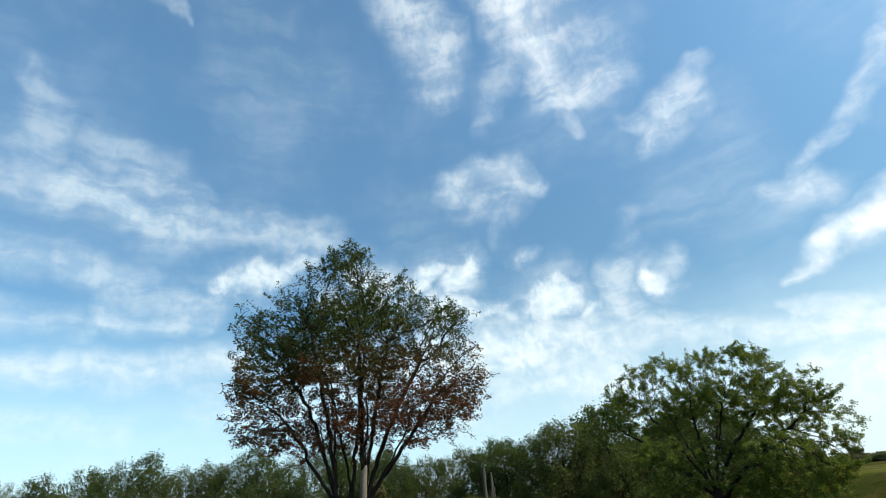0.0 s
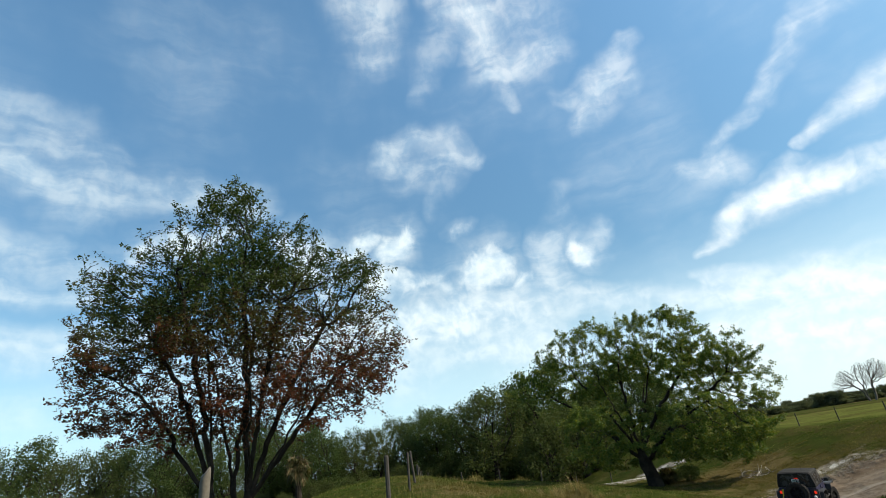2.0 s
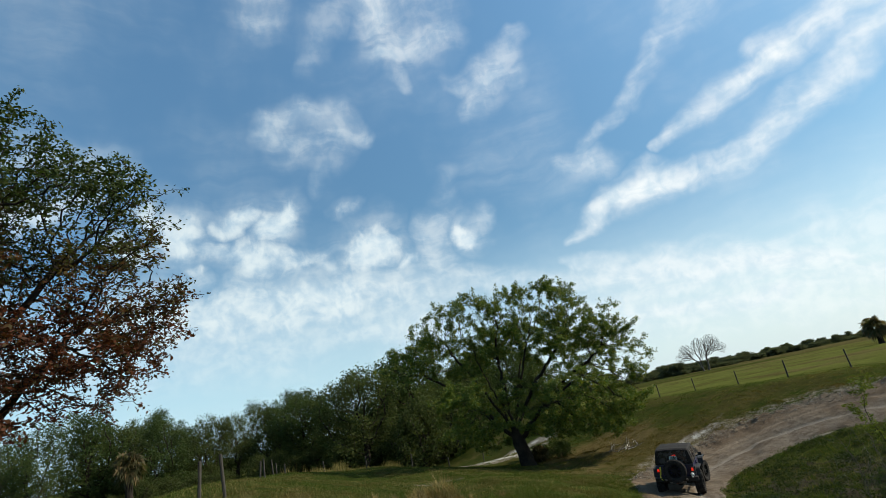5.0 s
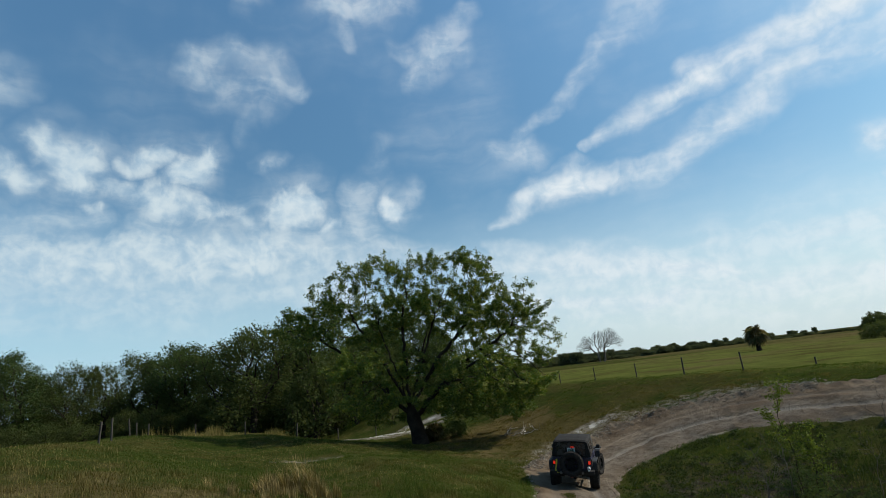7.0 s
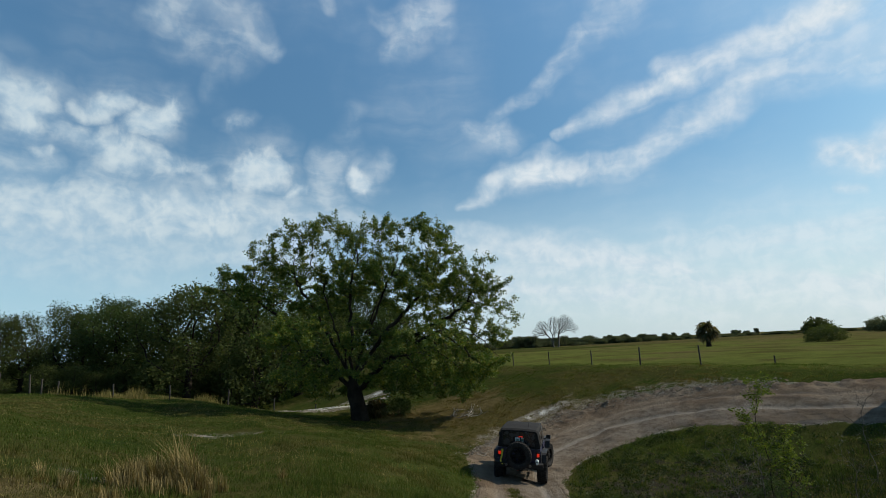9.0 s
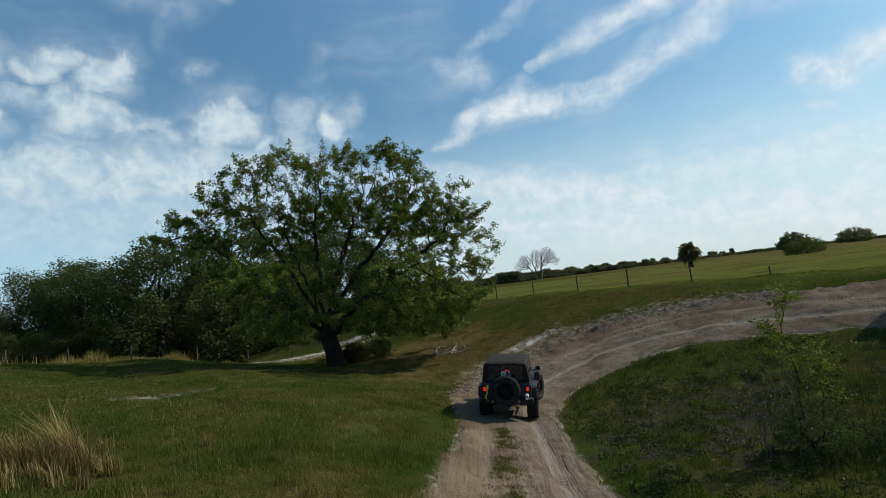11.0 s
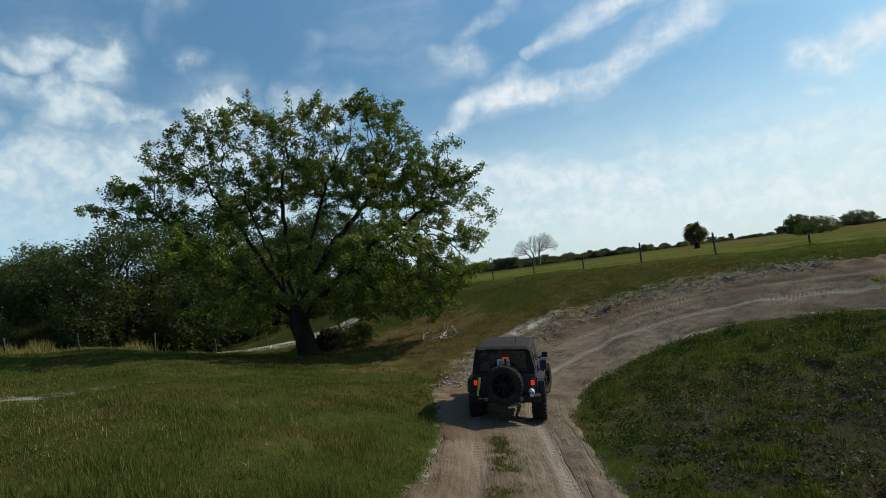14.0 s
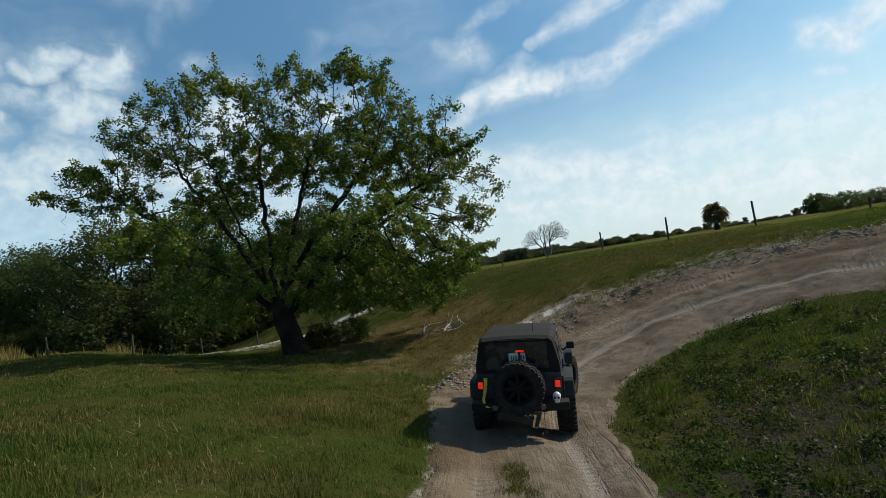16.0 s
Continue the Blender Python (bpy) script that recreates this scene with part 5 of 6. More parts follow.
def build_bush(x, y, r, h, seed, label, mat, leaf=0.05, n=60, per=14):
    rng = np.random.RandomState(seed)
    A = blob_points(rng, [(0, 0, h * 0.35, r, r, h * 0.5), (0, 0, h * 0.16, r * 0.95, r * 0.95, h * 0.2), (r * 0.4, 0.2 * r, h * 0.5, r * 0.6, r * 0.6, h * 0.45), (-r * 0.5, -0.3 * r, h * 0.4, r * 0.55, r * 0.55, h * 0.35)], n, 0.2)
    A = A[A[:, 2] > 0.05]
    stems = [(-1, [(0, 0, -0.1), (dx, dy, h * 0.2)]) for dx, dy in ((0.05, 0.1), (-0.15, 0), (0.1, -0.12))]
    P, parent = grow_tree(rng, stems, A, max(0.1, r * 0.16), 3, max(0.1, r * 0.16), 50, 0.1, 0.3)
    trunk, ends, _ = limb_mesh("bush_stems", P, parent, 0.004, 2.2, M_BARK_DARK, 0.03)
    crown = leaf_mesh("bush_leaves", rng, P[ends], per, r * 0.14, leaf, mat, 0.1, 0.5, gap=0.05)
    return tree_thing("bush", label, (x, y, ground_at(x, y)), trunk, crown, "bush")


def build_bare_tree():
    rng = np.random.RandomState(31)
    blobs = [(-3.6, 0, 6.0, 2.4, 2.4, 2.4), (3.4, 0, 7.4, 2.8, 2.8, 2.6), (0.2, 0, 7.6, 2.4, 2.4, 2.0), (5.8, 0, 5.6, 1.6, 1.6, 1.8), (-5.6, 0, 4.7, 1.5, 1.5, 1.6), (1.0, 0, 5.0, 2.0, 2.0, 1.2)]
    c, d = math.cos(radians(44)), math.sin(radians(44))
    blobs = [(c * x + d * y, -d * x + c * y, z, rx * 0.9, rx * 0.9, rz) for x, y, z, rx, ry, rz in blobs]
    P, parent = grow_tree(rng, [(-1, polyline((-0.5, 0, -0.5), (-1.2, 0, 2.4), 4, rng, 0.1)), (-1, polyline((1, 0, -0.5), (1.9, 0, 2.6), 4, rng, 0.1)), (-1, polyline((0.3, 0.8, -0.5), (0.4, 1.0, 2.6), 4, rng, 0.1))], blob_points(rng, blobs, 26, 0.1), 0.3, 4, 0.26, 110, 0.10, 0.3)
    trunk, ends, _ = limb_mesh("bare_trunk", P, parent, 0.018, 2.5, M_TWIG, None, 0.3)
    return tree_thing("bare_tree", "leafless pale grey tree with fine spreading branches", (102 * S, 98.6 * S, 0.8), trunk, None)


def build_palm(x, y, h, s, seed, hang=True):
    rng = np.random.RandomState(seed)
    root = new("palm_tree")
    root.location = (x, y, ground_at(x, y))
    tagged(root, "short cabbage palm with a round head of fan leaves", "palm tree")
    bm = bmesh.new()
    rings = []
    for k in range(9):
        z = h * k / 8
        r = 0.2 * s * (1.1 - 0.25 * k / 8) * (1.12 if k % 2 else 0.95)
        rings.append([(r * math.cos(a * math.pi / 5), r * math.sin(a * math.pi / 5), z - 0.2) for a in range(10)])
    part("trunk", loft(bm, rings), M_BARK, root)
    v, f = [], []
    for k in range(58):
        a, e = rng.uniform(0, 6.283), rng.uniform(-1.1 if hang else -0.2, 1.3)
        d = np.array([math.cos(a) * math.cos(e), math.sin(a) * math.cos(e), math.sin(e)])
        hub = np.array([0, 0, h]) + d * s * rng.uniform(0.05, 0.45)
        sd = np.cross(d, (0, 0, 1.0))
        sd /= np.linalg.norm(sd) + 1e-9
        up = np.cross(sd, d)
        ro = rng.uniform(-1.3, 1.3)
        sd, up = sd * math.cos(ro) + up * math.sin(ro), up * math.cos(ro) - sd * math.sin(ro)
        for j in range(13):
            t = (j / 12 - 0.5) * 2.6
            w = d * math.cos(t) + sd * math.sin(t)
            tip = hub + w * s * rng.uniform(0.4, 0.9) - np.array([0, 0, 0.28 * s]) * rng.uniform(0.3, 1.4)
            o = len(v)
            pw = np.cross(w, up) * 0.05 * s
            v += [hub, hub + w * 0.5 * s + pw, tip, hub + w * 0.5 * s - pw]
            f.append((o, o + 1, o + 2, o + 3))
    part("crown", mesh_of("palm_crown", v, f, M_PALM), None, root)
    return root


def build_fallen_branch():
    rng = np.random.RandomState(41)
    root = new("fallen_branch")
    x, y = 21.0 * S, 31.0 * S
    root.location = (x, y, ground_at(x, y))
    tagged(root, "heap of fallen pale branches and twigs on the grass", "branch")
    for k in range(22):
        a, L = rng.uniform(-0.7, 1.0), rng.uniform(1.0, 2.4)
        P = [np.array([rng.uniform(-1, 0.8), rng.uniform(-0.8, 0.6), rng.uniform(0.0, 0.1)])]
        dz = rng.uniform(0.05, 0.3) if k > 1 else 0.36
        par = [-1]
        for j in range(8):
            P.append(P[-1] + np.array([math.cos(a), math.sin(a), dz * 0.5]) * L / 8 + rng.normal(0, 0.03, 3))
            par.append(len(P) - 2)
        for j in range(5):
            b = 2 + j
            P.append(P[b] + rng.normal(0, 0.22, 3) + np.array([0.1, 0, 0.1]))
            par.append(b)
        me, _, _ = limb_mesh("branch", np.array(P), par, 0.006, 1.6, M_DEADWOOD if k < 5 else M_TWIG, 0.03 if k < 5 else 0.014)
        part("branch", me, None, root)


def build_fence(name, label, pts, h, lean=3.0, seed=2):
    rng = random.Random(seed)
    root = new(name)
    tagged(root, label, "fence")
    for x, y in pts:
        x, y = x * S, y * S
        bm = bmesh.new()
        rings, r = [], 0.042 * rng.uniform(0.9, 1.25)
        hh = h * rng.uniform(0.9, 1.08)
        for z in (-0.3, 0.3, 0.7 * hh, hh - 0.03, hh):
            k = r * (0.7 if z == hh else 1.0) * rng.uniform(0.92, 1.05)
            rings.append([(k * math.cos(i * math.pi / 4), k * math.sin(i * math.pi / 4), z) for i in range(8)])
        part("post", loft(bm, rings), M_POST, root, m=pose(x, y, ground_at(x, y), rng.uniform(-lean, lean), rng.uniform(-lean, lean), rng.uniform(0, 90)))
    return root


# ---- vehicles ----
M_BLUE = surface("dusty_dark_blue_paint", (0.010, 0.011, 0.045), (0.018, 0.019, 0.06), 1.5, 0.35, 0.0, 60, 0.05, 0.002, (0.07, 0.06, 0.05), 0.25)
M_GREEN = surface("dusty_dark_green_paint", (0.012, 0.019, 0.018), (0.020, 0.030, 0.027), 1.5, 0.6, 0.0, 60, 0.05, 0.002, (0.05, 0.043, 0.035), 0.25, 0.25)
M_CANVAS = surface("dusty_black_canvas", (0.011, 0.010, 0.010), (0.020, 0.018, 0.017), 3, 0.9, 0.0, 120, 0.25, 0.003, (0.034, 0.030, 0.025), 0.35, 0.2)
M_BLACK = surface("black_plastic", (0.008, 0.008, 0.008), (0.013, 0.012, 0.012), 3, 0.65, 0.0, 80, 0.15, 0.002, (0.05, 0.042, 0.034), 0.25, 0.3)
M_RUBBER = surface("dusty_tyre_rubber", (0.012, 0.011, 0.011), (0.024, 0.022, 0.020), 5, 0.9, 0.0, 60, 0.3, 0.004, (0.07, 0.058, 0.047), 0.45, 0.2)
M_RIM = surface("dark_wheel_metal", (0.006, 0.006, 0.006), (0.010, 0.010, 0.010), 5, 0.8, 0.0, 50, 0.1, 0.002, (0.03, 0.026, 0.022), 0.25, 0.15)
M_STEEL = surface("dusty_grey_steel", (0.12, 0.12, 0.125), (0.2, 0.2, 0.2), 6, 0.45, 0.6, 60, 0.1, 0.002, (0.2, 0.17, 0.14), 0.4)
M_SILVER = surface("dusty_black_fender", (0.012, 0.012, 0.014), (0.022, 0.021, 0.022), 4, 0.6, 0.0, 60, 0.1, 0.002, (0.06, 0.05, 0.042), 0.3, 0.3)
M_YELLOW = surface("faded_yellow_webbing", (0.55, 0.42, 0.03), (0.65, 0.52, 0.06), 8, 0.8, 0.0, 90, 0.3, 0.003)
M_WHITE = surface("white_plastic", (0.62, 0.62, 0.60), (0.72, 0.72, 0.70), 8, 0.5, 0.0, 40, 0.1, 0.002)
M_PLATE = surface("pale_plate", (0.45, 0.50, 0.50), (0.55, 0.60, 0.58), 12, 0.4, 0.0, 60, 0.05, 0.001)
M_PLATE_INK = surface("dark_green_ink", (0.03, 0.10, 0.07), (0.05, 0.14, 0.09), 12, 0.5, 0.0, 60, 0.05, 0.001)
M_RED_IRON = surface("rusty_red_iron", (0.22, 0.05, 0.03), (0.30, 0.08, 0.05), 9, 0.6, 0.2, 60, 0.3, 0.003)


def glowing(name, colour, strength):
    m, N = material(name)
    p = principled(N, tuple(c * 0.5 for c in colour), 0.3)
    co = N.n("ShaderNodeTexCoord").outputs["Object"]
    N.put(p.inputs["Emission Color"], N.mix(N.remap(N.noise(co, 14, 2), 0.35, 0.6), colour, (1.0, 0.06, 0.02)))
    p.inputs["Emission Strength"].default_value = strength
    finish(N, p)
    return m


def glass():
    m, N = material("dark_tinted_glass")
    co = N.n("ShaderNodeTexCoord").outputs["Object"]
    dusty = N.remap(N.noise(co, 5, 5, 0.6), 0.35, 0.75, 0.0, 0.5)
    col = N.mix(dusty, (0.010, 0.010, 0.012), (0.045, 0.04, 0.034))
    finish(N, principled(N, col, N.remap(dusty, 0, 0.5, 0.12, 0.55), 0.0))
    return m


M_BRAKE, M_GLASS = glowing("lit_red_lens", (1.0, 0.015, 0.006), 0.4), glass()
M_LENS = surface("red_lens", (0.20, 0.015, 0.012), (0.28, 0.03, 0.02), 8, 0.25, 0.0, 60, 0.05, 0.001)


def tyre_mesh(R, width, lugs=30):
    bm = bmesh.new()
    w = width / 2
    lathe_x(bm, [(-w * 0.80, R * 0.60), (-w * 0.98, R * 0.72), (-w, R * 0.85), (-w * 0.88, R * 0.94), (-w * 0.6, R * 0.965), (w * 0.6, R * 0.965), (w * 0.88, R * 0.94), (w, R * 0.85), (w * 0.98, R * 0.72), (w * 0.80, R * 0.60)], 44)
    for i in range(lugs):
        a = 360 * i / lugs
        for s in (-1, 1):
            m = Matrix.Rotation(radians(a + (6 if s > 0 else 0)), 4, "X")
            box(bm, (s * w * 0.56, -0.03, R * 0.93), (s * w * 1.03, 0.03, R * 0.995), m)
            box(bm, (s * w * 0.90, -0.026, R * 0.82), (s * w * 1.05, 0.026, R * 0.95), m)
        m = Matrix.Rotation(radians(a + 3), 4, "X") @ Matrix.Rotation(radians(18), 4, "Z")
        box(bm, (-w * 0.46, -0.028, R * 0.95), (-w * 0.04, 0.028, R), m)
        box(bm, (w * 0.04, -0.028 + 0.02, R * 0.95), (w * 0.46, 0.028 + 0.02, R), m)
    me = bpy.data.meshes.new("tyre")
    bmesh.ops.recalc_face_normals(bm, faces=bm.faces[:])
    bm.to_mesh(me)
    bm.free()
    me.materials.append(M_RUBBER)
    return me


def rim_mesh(R, width):
    bm = bmesh.new()
    w = width / 2
    lathe_x(bm, [(w * 0.85, R), (w * 0.9, R * 0.93), (w * 0.35, R * 0.86), (-w * 0.7, R * 0.9), (-w * 0.8, R)], 36)
    for i in range(8):
        m = Matrix.Rotation(radians(45 * i), 4, "X")
        box(bm, (w * 0.35, -0.028, R * 0.16), (w * 0.62, 0.028, R * 0.92), m, 0.008)
    lathe_x(bm, [(w * 0.2, 0.001), (w * 0.75, 0.001), (w * 0.75, R * 0.2), (w * 0.6, R * 0.3), (w * 0.2, R * 0.3)], 20)
    me = bpy.data.meshes.new("rim")
    bmesh.ops.recalc_face_normals(bm, faces=bm.faces[:])
    bm.to_mesh(me)
    bm.free()
    me.materials.append(M_RIM)
    return me


def wheel(parent, name, at, R, tyre_me, rim_me, flip=False, turn=0.0, axis=None):
    w = new(name)
    w.parent = parent
    w.matrix_basis = Matrix.Translation(at) @ (axis or Matrix.Rotation(radians(turn + (180 if flip else 0)), 4, "Z"))
    part("tyre", tyre_me, None, w)
    part("rim", rim_me, None, w)
    return w


def prism(bm, outline, x0, x1, bevel=0.0):
    """A side outline in (y, z), drawn out from x0 to x1."""
    a = [bm.verts.new((x0, y, z)) for y, z in outline]
    b = [bm.verts.new((x1, y, z)) for y, z in outline]
    n = len(a)
    fs = [bm.faces.new(a), bm.faces.new(list(reversed(b)))]
    for i in range(n):
        j = (i + 1) % n
        fs.append(bm.faces.new((a[i], b[i], b[j], a[j])))
    if bevel:
        es = {e for f in fs for e in f.edges}
        bmesh.ops.bevel(bm, geom=list(es), offset=bevel, segments=2, profile=0.7, affect="EDGES")
    return bm


def build_jeep(at, heading, pitch, roll):
    root = new("off_road_vehicle")
    root.matrix_basis = pose(*at, pitch, roll, -heading) @ Matrix.Diagonal((0.95, 0.95, 0.95, 1))
    tagged(root, "dark blue two-door off-road car with a black soft top", "car")
    B = bmesh.new
    R, TW, TR, WB = 0.46, 0.33, 0.78, 2.42
    tub = prism(B(), [(-0.72, 0.74), (-0.74, 1.28), (0.75, 1.30), (1.55, 1.27), (1.58, 0.85), (1.5, 0.70), (0.55, 0.70), (0.45, 1.02), (-0.42, 1.02), (-0.5, 0.74)], -0.76, 0.76, 0.03)
    body = part("body", tub, M_BLUE, root, "dusty dark blue bodywork")
    hood = B()
    loft(hood, [[(-w, y, 0.95), (-w, y, z - 0.05), (-w * 0.86, y, z), (w * 0.86, y, z), (w, y, z - 0.05), (w, y, 0.95)] for y, w, z in ((1.55, 0.70, 1.30), (2.2, 0.64, 1.26), (2.85, 0.56, 1.19))])
    part("hood", hood, M_BLUE, root)
    grille = B()
    box(grille, (-0.58, 2.85, 0.78), (0.58, 2.93, 1.20), None, 0.02)
    part("grille", grille, M_BLUE, root)
    for s in (-1, 1):
        lamp = B()
        bmesh.ops.create_cone(lamp, cap_ends=True, segments=20, radius1=0.09, radius2=0.085, depth=0.05, matrix=Matrix.Translation((s * 0.42, 2.95, 1.05)) @ Matrix.Rotation(radians(90), 4, "X"))
        part("headlight", lamp, M_STEEL, root, "round clear headlight")
    # soft top with a slightly domed roof
    top = B()
    rings = []
    for y, w0, w1, z in ((-0.76, 0.76, 0.66, 1.90), (-0.66, 0.765, 0.68, 1.945), (0.1, 0.765, 0.69, 1.965), (0.85, 0.765, 0.68, 1.955), (1.05, 0.765, 0.67, 1.93)):
        rings.append([(-w0, y, 1.30), (-w0 * 0.985, y, 1.45), (-w1, y, z - 0.07), (-w1 * 0.9, y, z - 0.02), (-w1 * 0.4, y, z), (w1 * 0.4, y, z), (w1 * 0.9, y, z - 0.02), (w1, y, z - 0.07), (w0 * 0.985, y, 1.45), (w0, y, 1.30)])
    loft(top, rings)
    soft = part("soft_top", top, M_CANVAS, root, "dusty black canvas soft top")
    rear = prism(B(), [(-0.775, 1.36), (-0.765, 1.36), (-0.765, 1.84), (-0.775, 1.84)], -0.56, 0.56)
    part("rear_window", rear, M_GLASS, soft, "dark tinted rear window")
    seam = B()
    for x in (-0.60, 0.60):
        box(seam, (x - 0.012, -0.785, 1.33), (x + 0.012, -0.76, 1.88))
    box(seam, (-0.62, -0.785, 1.86), (0.62, -0.76, 1.885))
    box(seam, (-0.66, -0.80, 1.30), (0.66, -0.755, 1.325))
    part("window_trim", seam, M_CANVAS, soft)
    for s in (-1, 1):
        q = B()
        loft(q, [[(s * 0.768, -0.6, 1.38), (s * 0.768, 0.22, 1.38), (s * 0.70, 0.22, 1.80), (s * 0.70, -0.55, 1.80)], [(s * 0.776, -0.6, 1.38), (s * 0.776, 0.22, 1.38), (s * 0.708, 0.22, 1.80), (s * 0.708, -0.55, 1.80)]])
        part("quarter_window", q, M_GLASS, soft, "dusty tinted side window")
        q = B()
        loft(q, [[(s * 0.768, 0.32, 1.34), (s * 0.768, 1.12, 1.34), (s * 0.70, 1.0, 1.82), (s * 0.70, 0.32, 1.82)], [(s * 0.778, 0.32, 1.34), (s * 0.778, 1.12, 1.34), (s * 0.71, 1.0, 1.82), (s * 0.71, 0.32, 1.82)]])
        part("door_window", q, M_GLASS, root)
        d = prism(B(), [(0.34, 0.78), (0.34, 1.28), (1.22, 1.27), (1.32, 0.95), (1.22, 0.76)], s * 0.762, s * 0.788, 0.008)
        door = part("door", d, M_BLUE, root)
        h = B()
        box(h, (s * 0.79, 0.42, 1.12), (s * 0.825, 0.58, 1.155), None, 0.008)
        part("handle", h, M_BLACK, door)
        for z in (0.88, 1.14):
            part("hinge", box(B(), (s * 0.77, 1.26, z), (s * 0.81, 1.38, z + 0.05), None, 0.006), M_BLACK, door)
        mir = B()
        box(mir, (s * 0.86, 1.12, 1.33), (s * 1.02, 1.2, 1.48), None, 0.03)
        tube(mir, (s * 0.77, 1.2, 1.30), (s * 0.9, 1.17, 1.38), 0.02)
        part("side_mirror", mir, M_BLACK, root)
        # flat rear fenders, front fenders
        f = prism(B(), [(-0.56, 0.80), (-0.50, 1.06), (-0.42, 1.11), (0.42, 1.11), (0.52, 1.04), (0.62, 0.80), (0.58, 0.80), (0.48, 1.01), (0.40, 1.07), (-0.40, 1.07), (-0.46, 1.03), (-0.52, 0.80)], s * 0.76, s * 0.95, 0.008)
        part("rear_fender", f, M_SILVER, root, "dusty black flat fender")
        f = prism(B(), [(1.82, 0.86), (1.9, 1.10), (2.0, 1.15), (2.9, 1.13), (2.98, 1.05), (2.94, 1.03), (2.88, 1.09), (2.02, 1.11), (1.94, 1.07), (1.86, 0.86)], s * 0.60, s * 0.95, 0.008)
        part("front_fender", f, M_SILVER, root, "dusty black flat fender")
        sill = B()
        tube(sill, (s * 0.80, 0.6, 0.66), (s * 0.80, 1.85, 0.66), 0.035, None, 10)
        part("rock_rail", sill, M_BLACK, root)
        # tail lights
        t = B()
        box(t, (s * 0.68 - 0.075, -0.80, 0.98), (s * 0.68 + 0.075, -0.73, 1.18), None, 0.012)
        part("tail_light_housing", t, M_BLACK, root)
        t = B()
        box(t, (s * 0.69 - 0.045, -0.815, 1.03), (s * 0.69 + 0.045, -0.795, 1.15), None, 0.008)
        part("tail_light", t, M_BRAKE, root, "lit red tail light")
        c = B()
        box(c, (s * 0.775 - 0.02, -0.70, 0.78), (s * 0.775 + 0.02, -0.52, 1.20), None, 0.01)
        part("corner_guard", c, M_SILVER, root, "dusty black corner guard")
    ws = B()
    loft(ws, [[(-0.72, 1.50, 1.28), (0.72, 1.50, 1.28), (0.66, 1.10, 1.90), (-0.66, 1.10, 1.90)], [(-0.72, 1.56, 1.28), (0.72, 1.56, 1.28), (0.66, 1.16, 1.90), (-0.66, 1.16, 1.90)]])
    part("windscreen", ws, M_GLASS, root)
    # rear: bumper, plate, brake lamp, spare, ornaments
    bp = B()
    loft(bp, [[(x, -0.98 + 0.12 * abs(x) ** 3, 0.66), (x, -0.74, 0.66), (x, -0.74, 0.82), (x, -1.0 + 0.12 * abs(x) ** 3, 0.80)] for x in (-0.86, -0.6, -0.2, 0.2, 0.6, 0.86)])
    bumper = part("rear_bumper", bp, M_BLACK, root, "black steel rear bumper")
    sh = B()
    box(sh, (-0.05, -1.04, 0.66), (0.05, -0.95, 0.75), None, 0.01)
    for i in range(10):
        a0, a1 = math.pi * i / 10, math.pi * (i + 1) / 10
        tube(sh, (0.05 * math.cos(a0), -1.05, 0.66 - 0.075 * math.sin(a0)), (0.05 * math.cos(a1), -1.05, 0.66 - 0.075 * math.sin(a1)), 0.013, None, 6)
    part("tow_shackle", sh, M_RED_IRON, bumper, "rusty red tow shackle")
    for s in (-1, 1):
        fl = B()
        bmesh.ops.create_cone(fl, cap_ends=True, segments=14, radius1=0.05, radius2=0.045, depth=0.03, matrix=Matrix.Translation((s * 0.42, -1.0, 0.74)) @ Matrix.Rotation(radians(90), 4, "X"))
        part("reverse_lamp", fl, M_STEEL, bumper)
    pl = B()
    box(pl, (-0.13, -0.80, 1.50), (0.17, -0.788, 1.65), None, 0.004)
    plate = part("number_plate", pl, M_PLATE, root, "pale plate with dark green bars")
    bars = B()
    for i in range(6):
        x = -0.095 + i * 0.042 + (0.012 if i > 2 else 0)
        box(bars, (x, -0.8035, 1.54), (x + 0.027, -0.8, 1.61))
    part("plate_bars", bars, M_PLATE_INK, plate)
    br = B()
    box(br, (0.0, -0.83, 1.665), (0.15, -0.80, 1.70), None, 0.006)
    part("brake_light", br, M_BRAKE, root, "lit red high brake light")
    tyre_me, rim_me = tyre_mesh(R, TW), rim_mesh(R * 0.6, TW)
    hold = B()
    box(hold, (-0.12, -0.90, 0.95), (0.12, -0.74, 1.2), None, 0.02)
    tube(hold, (0.07, -0.86, 1.15), (0.07, -0.86, 1.68), 0.02)
    part("spare_carrier", hold, M_BLACK, root)
    wheel(root, "spare_wheel", (0.02, -1.02, 1.09), R * 0.96, tyre_me, rim_me, axis=Matrix.Rotation(radians(-90), 4, "Z"))
    for nm, x, y, turn in (("wheel", -TR, 0, 0), ("wheel", TR, 0, 0), ("wheel", -TR, WB, -14), ("wheel", TR, WB, -14)):
        wheel(root, nm, (x, y, R), R, tyre_me, rim_me, x < 0, turn)
    for y in (0, WB):
        ax = B()
        tube(ax, (-0.7, y, R), (0.7, y, R), 0.05, None, 12)
        bmesh.ops.create_uvsphere(ax, u_segments=14, v_segments=10, radius=0.15, matrix=Matrix.Translation((0.12 if y else 0, y, R)))
        part("axle", ax, M_BLACK, root)
    fr = B()
    for s in (-1, 1):
        box(fr, (s * 0.42 - 0.05, -0.75, 0.58), (s * 0.42 + 0.05, 2.95, 0.72), None, 0.01)
        tube(fr, (s * 0.5, -0.05, R), (s * 0.45, -0.15, 0.85), 0.035)
    part("chassis", fr, M_BLACK, root)
    mf = B()
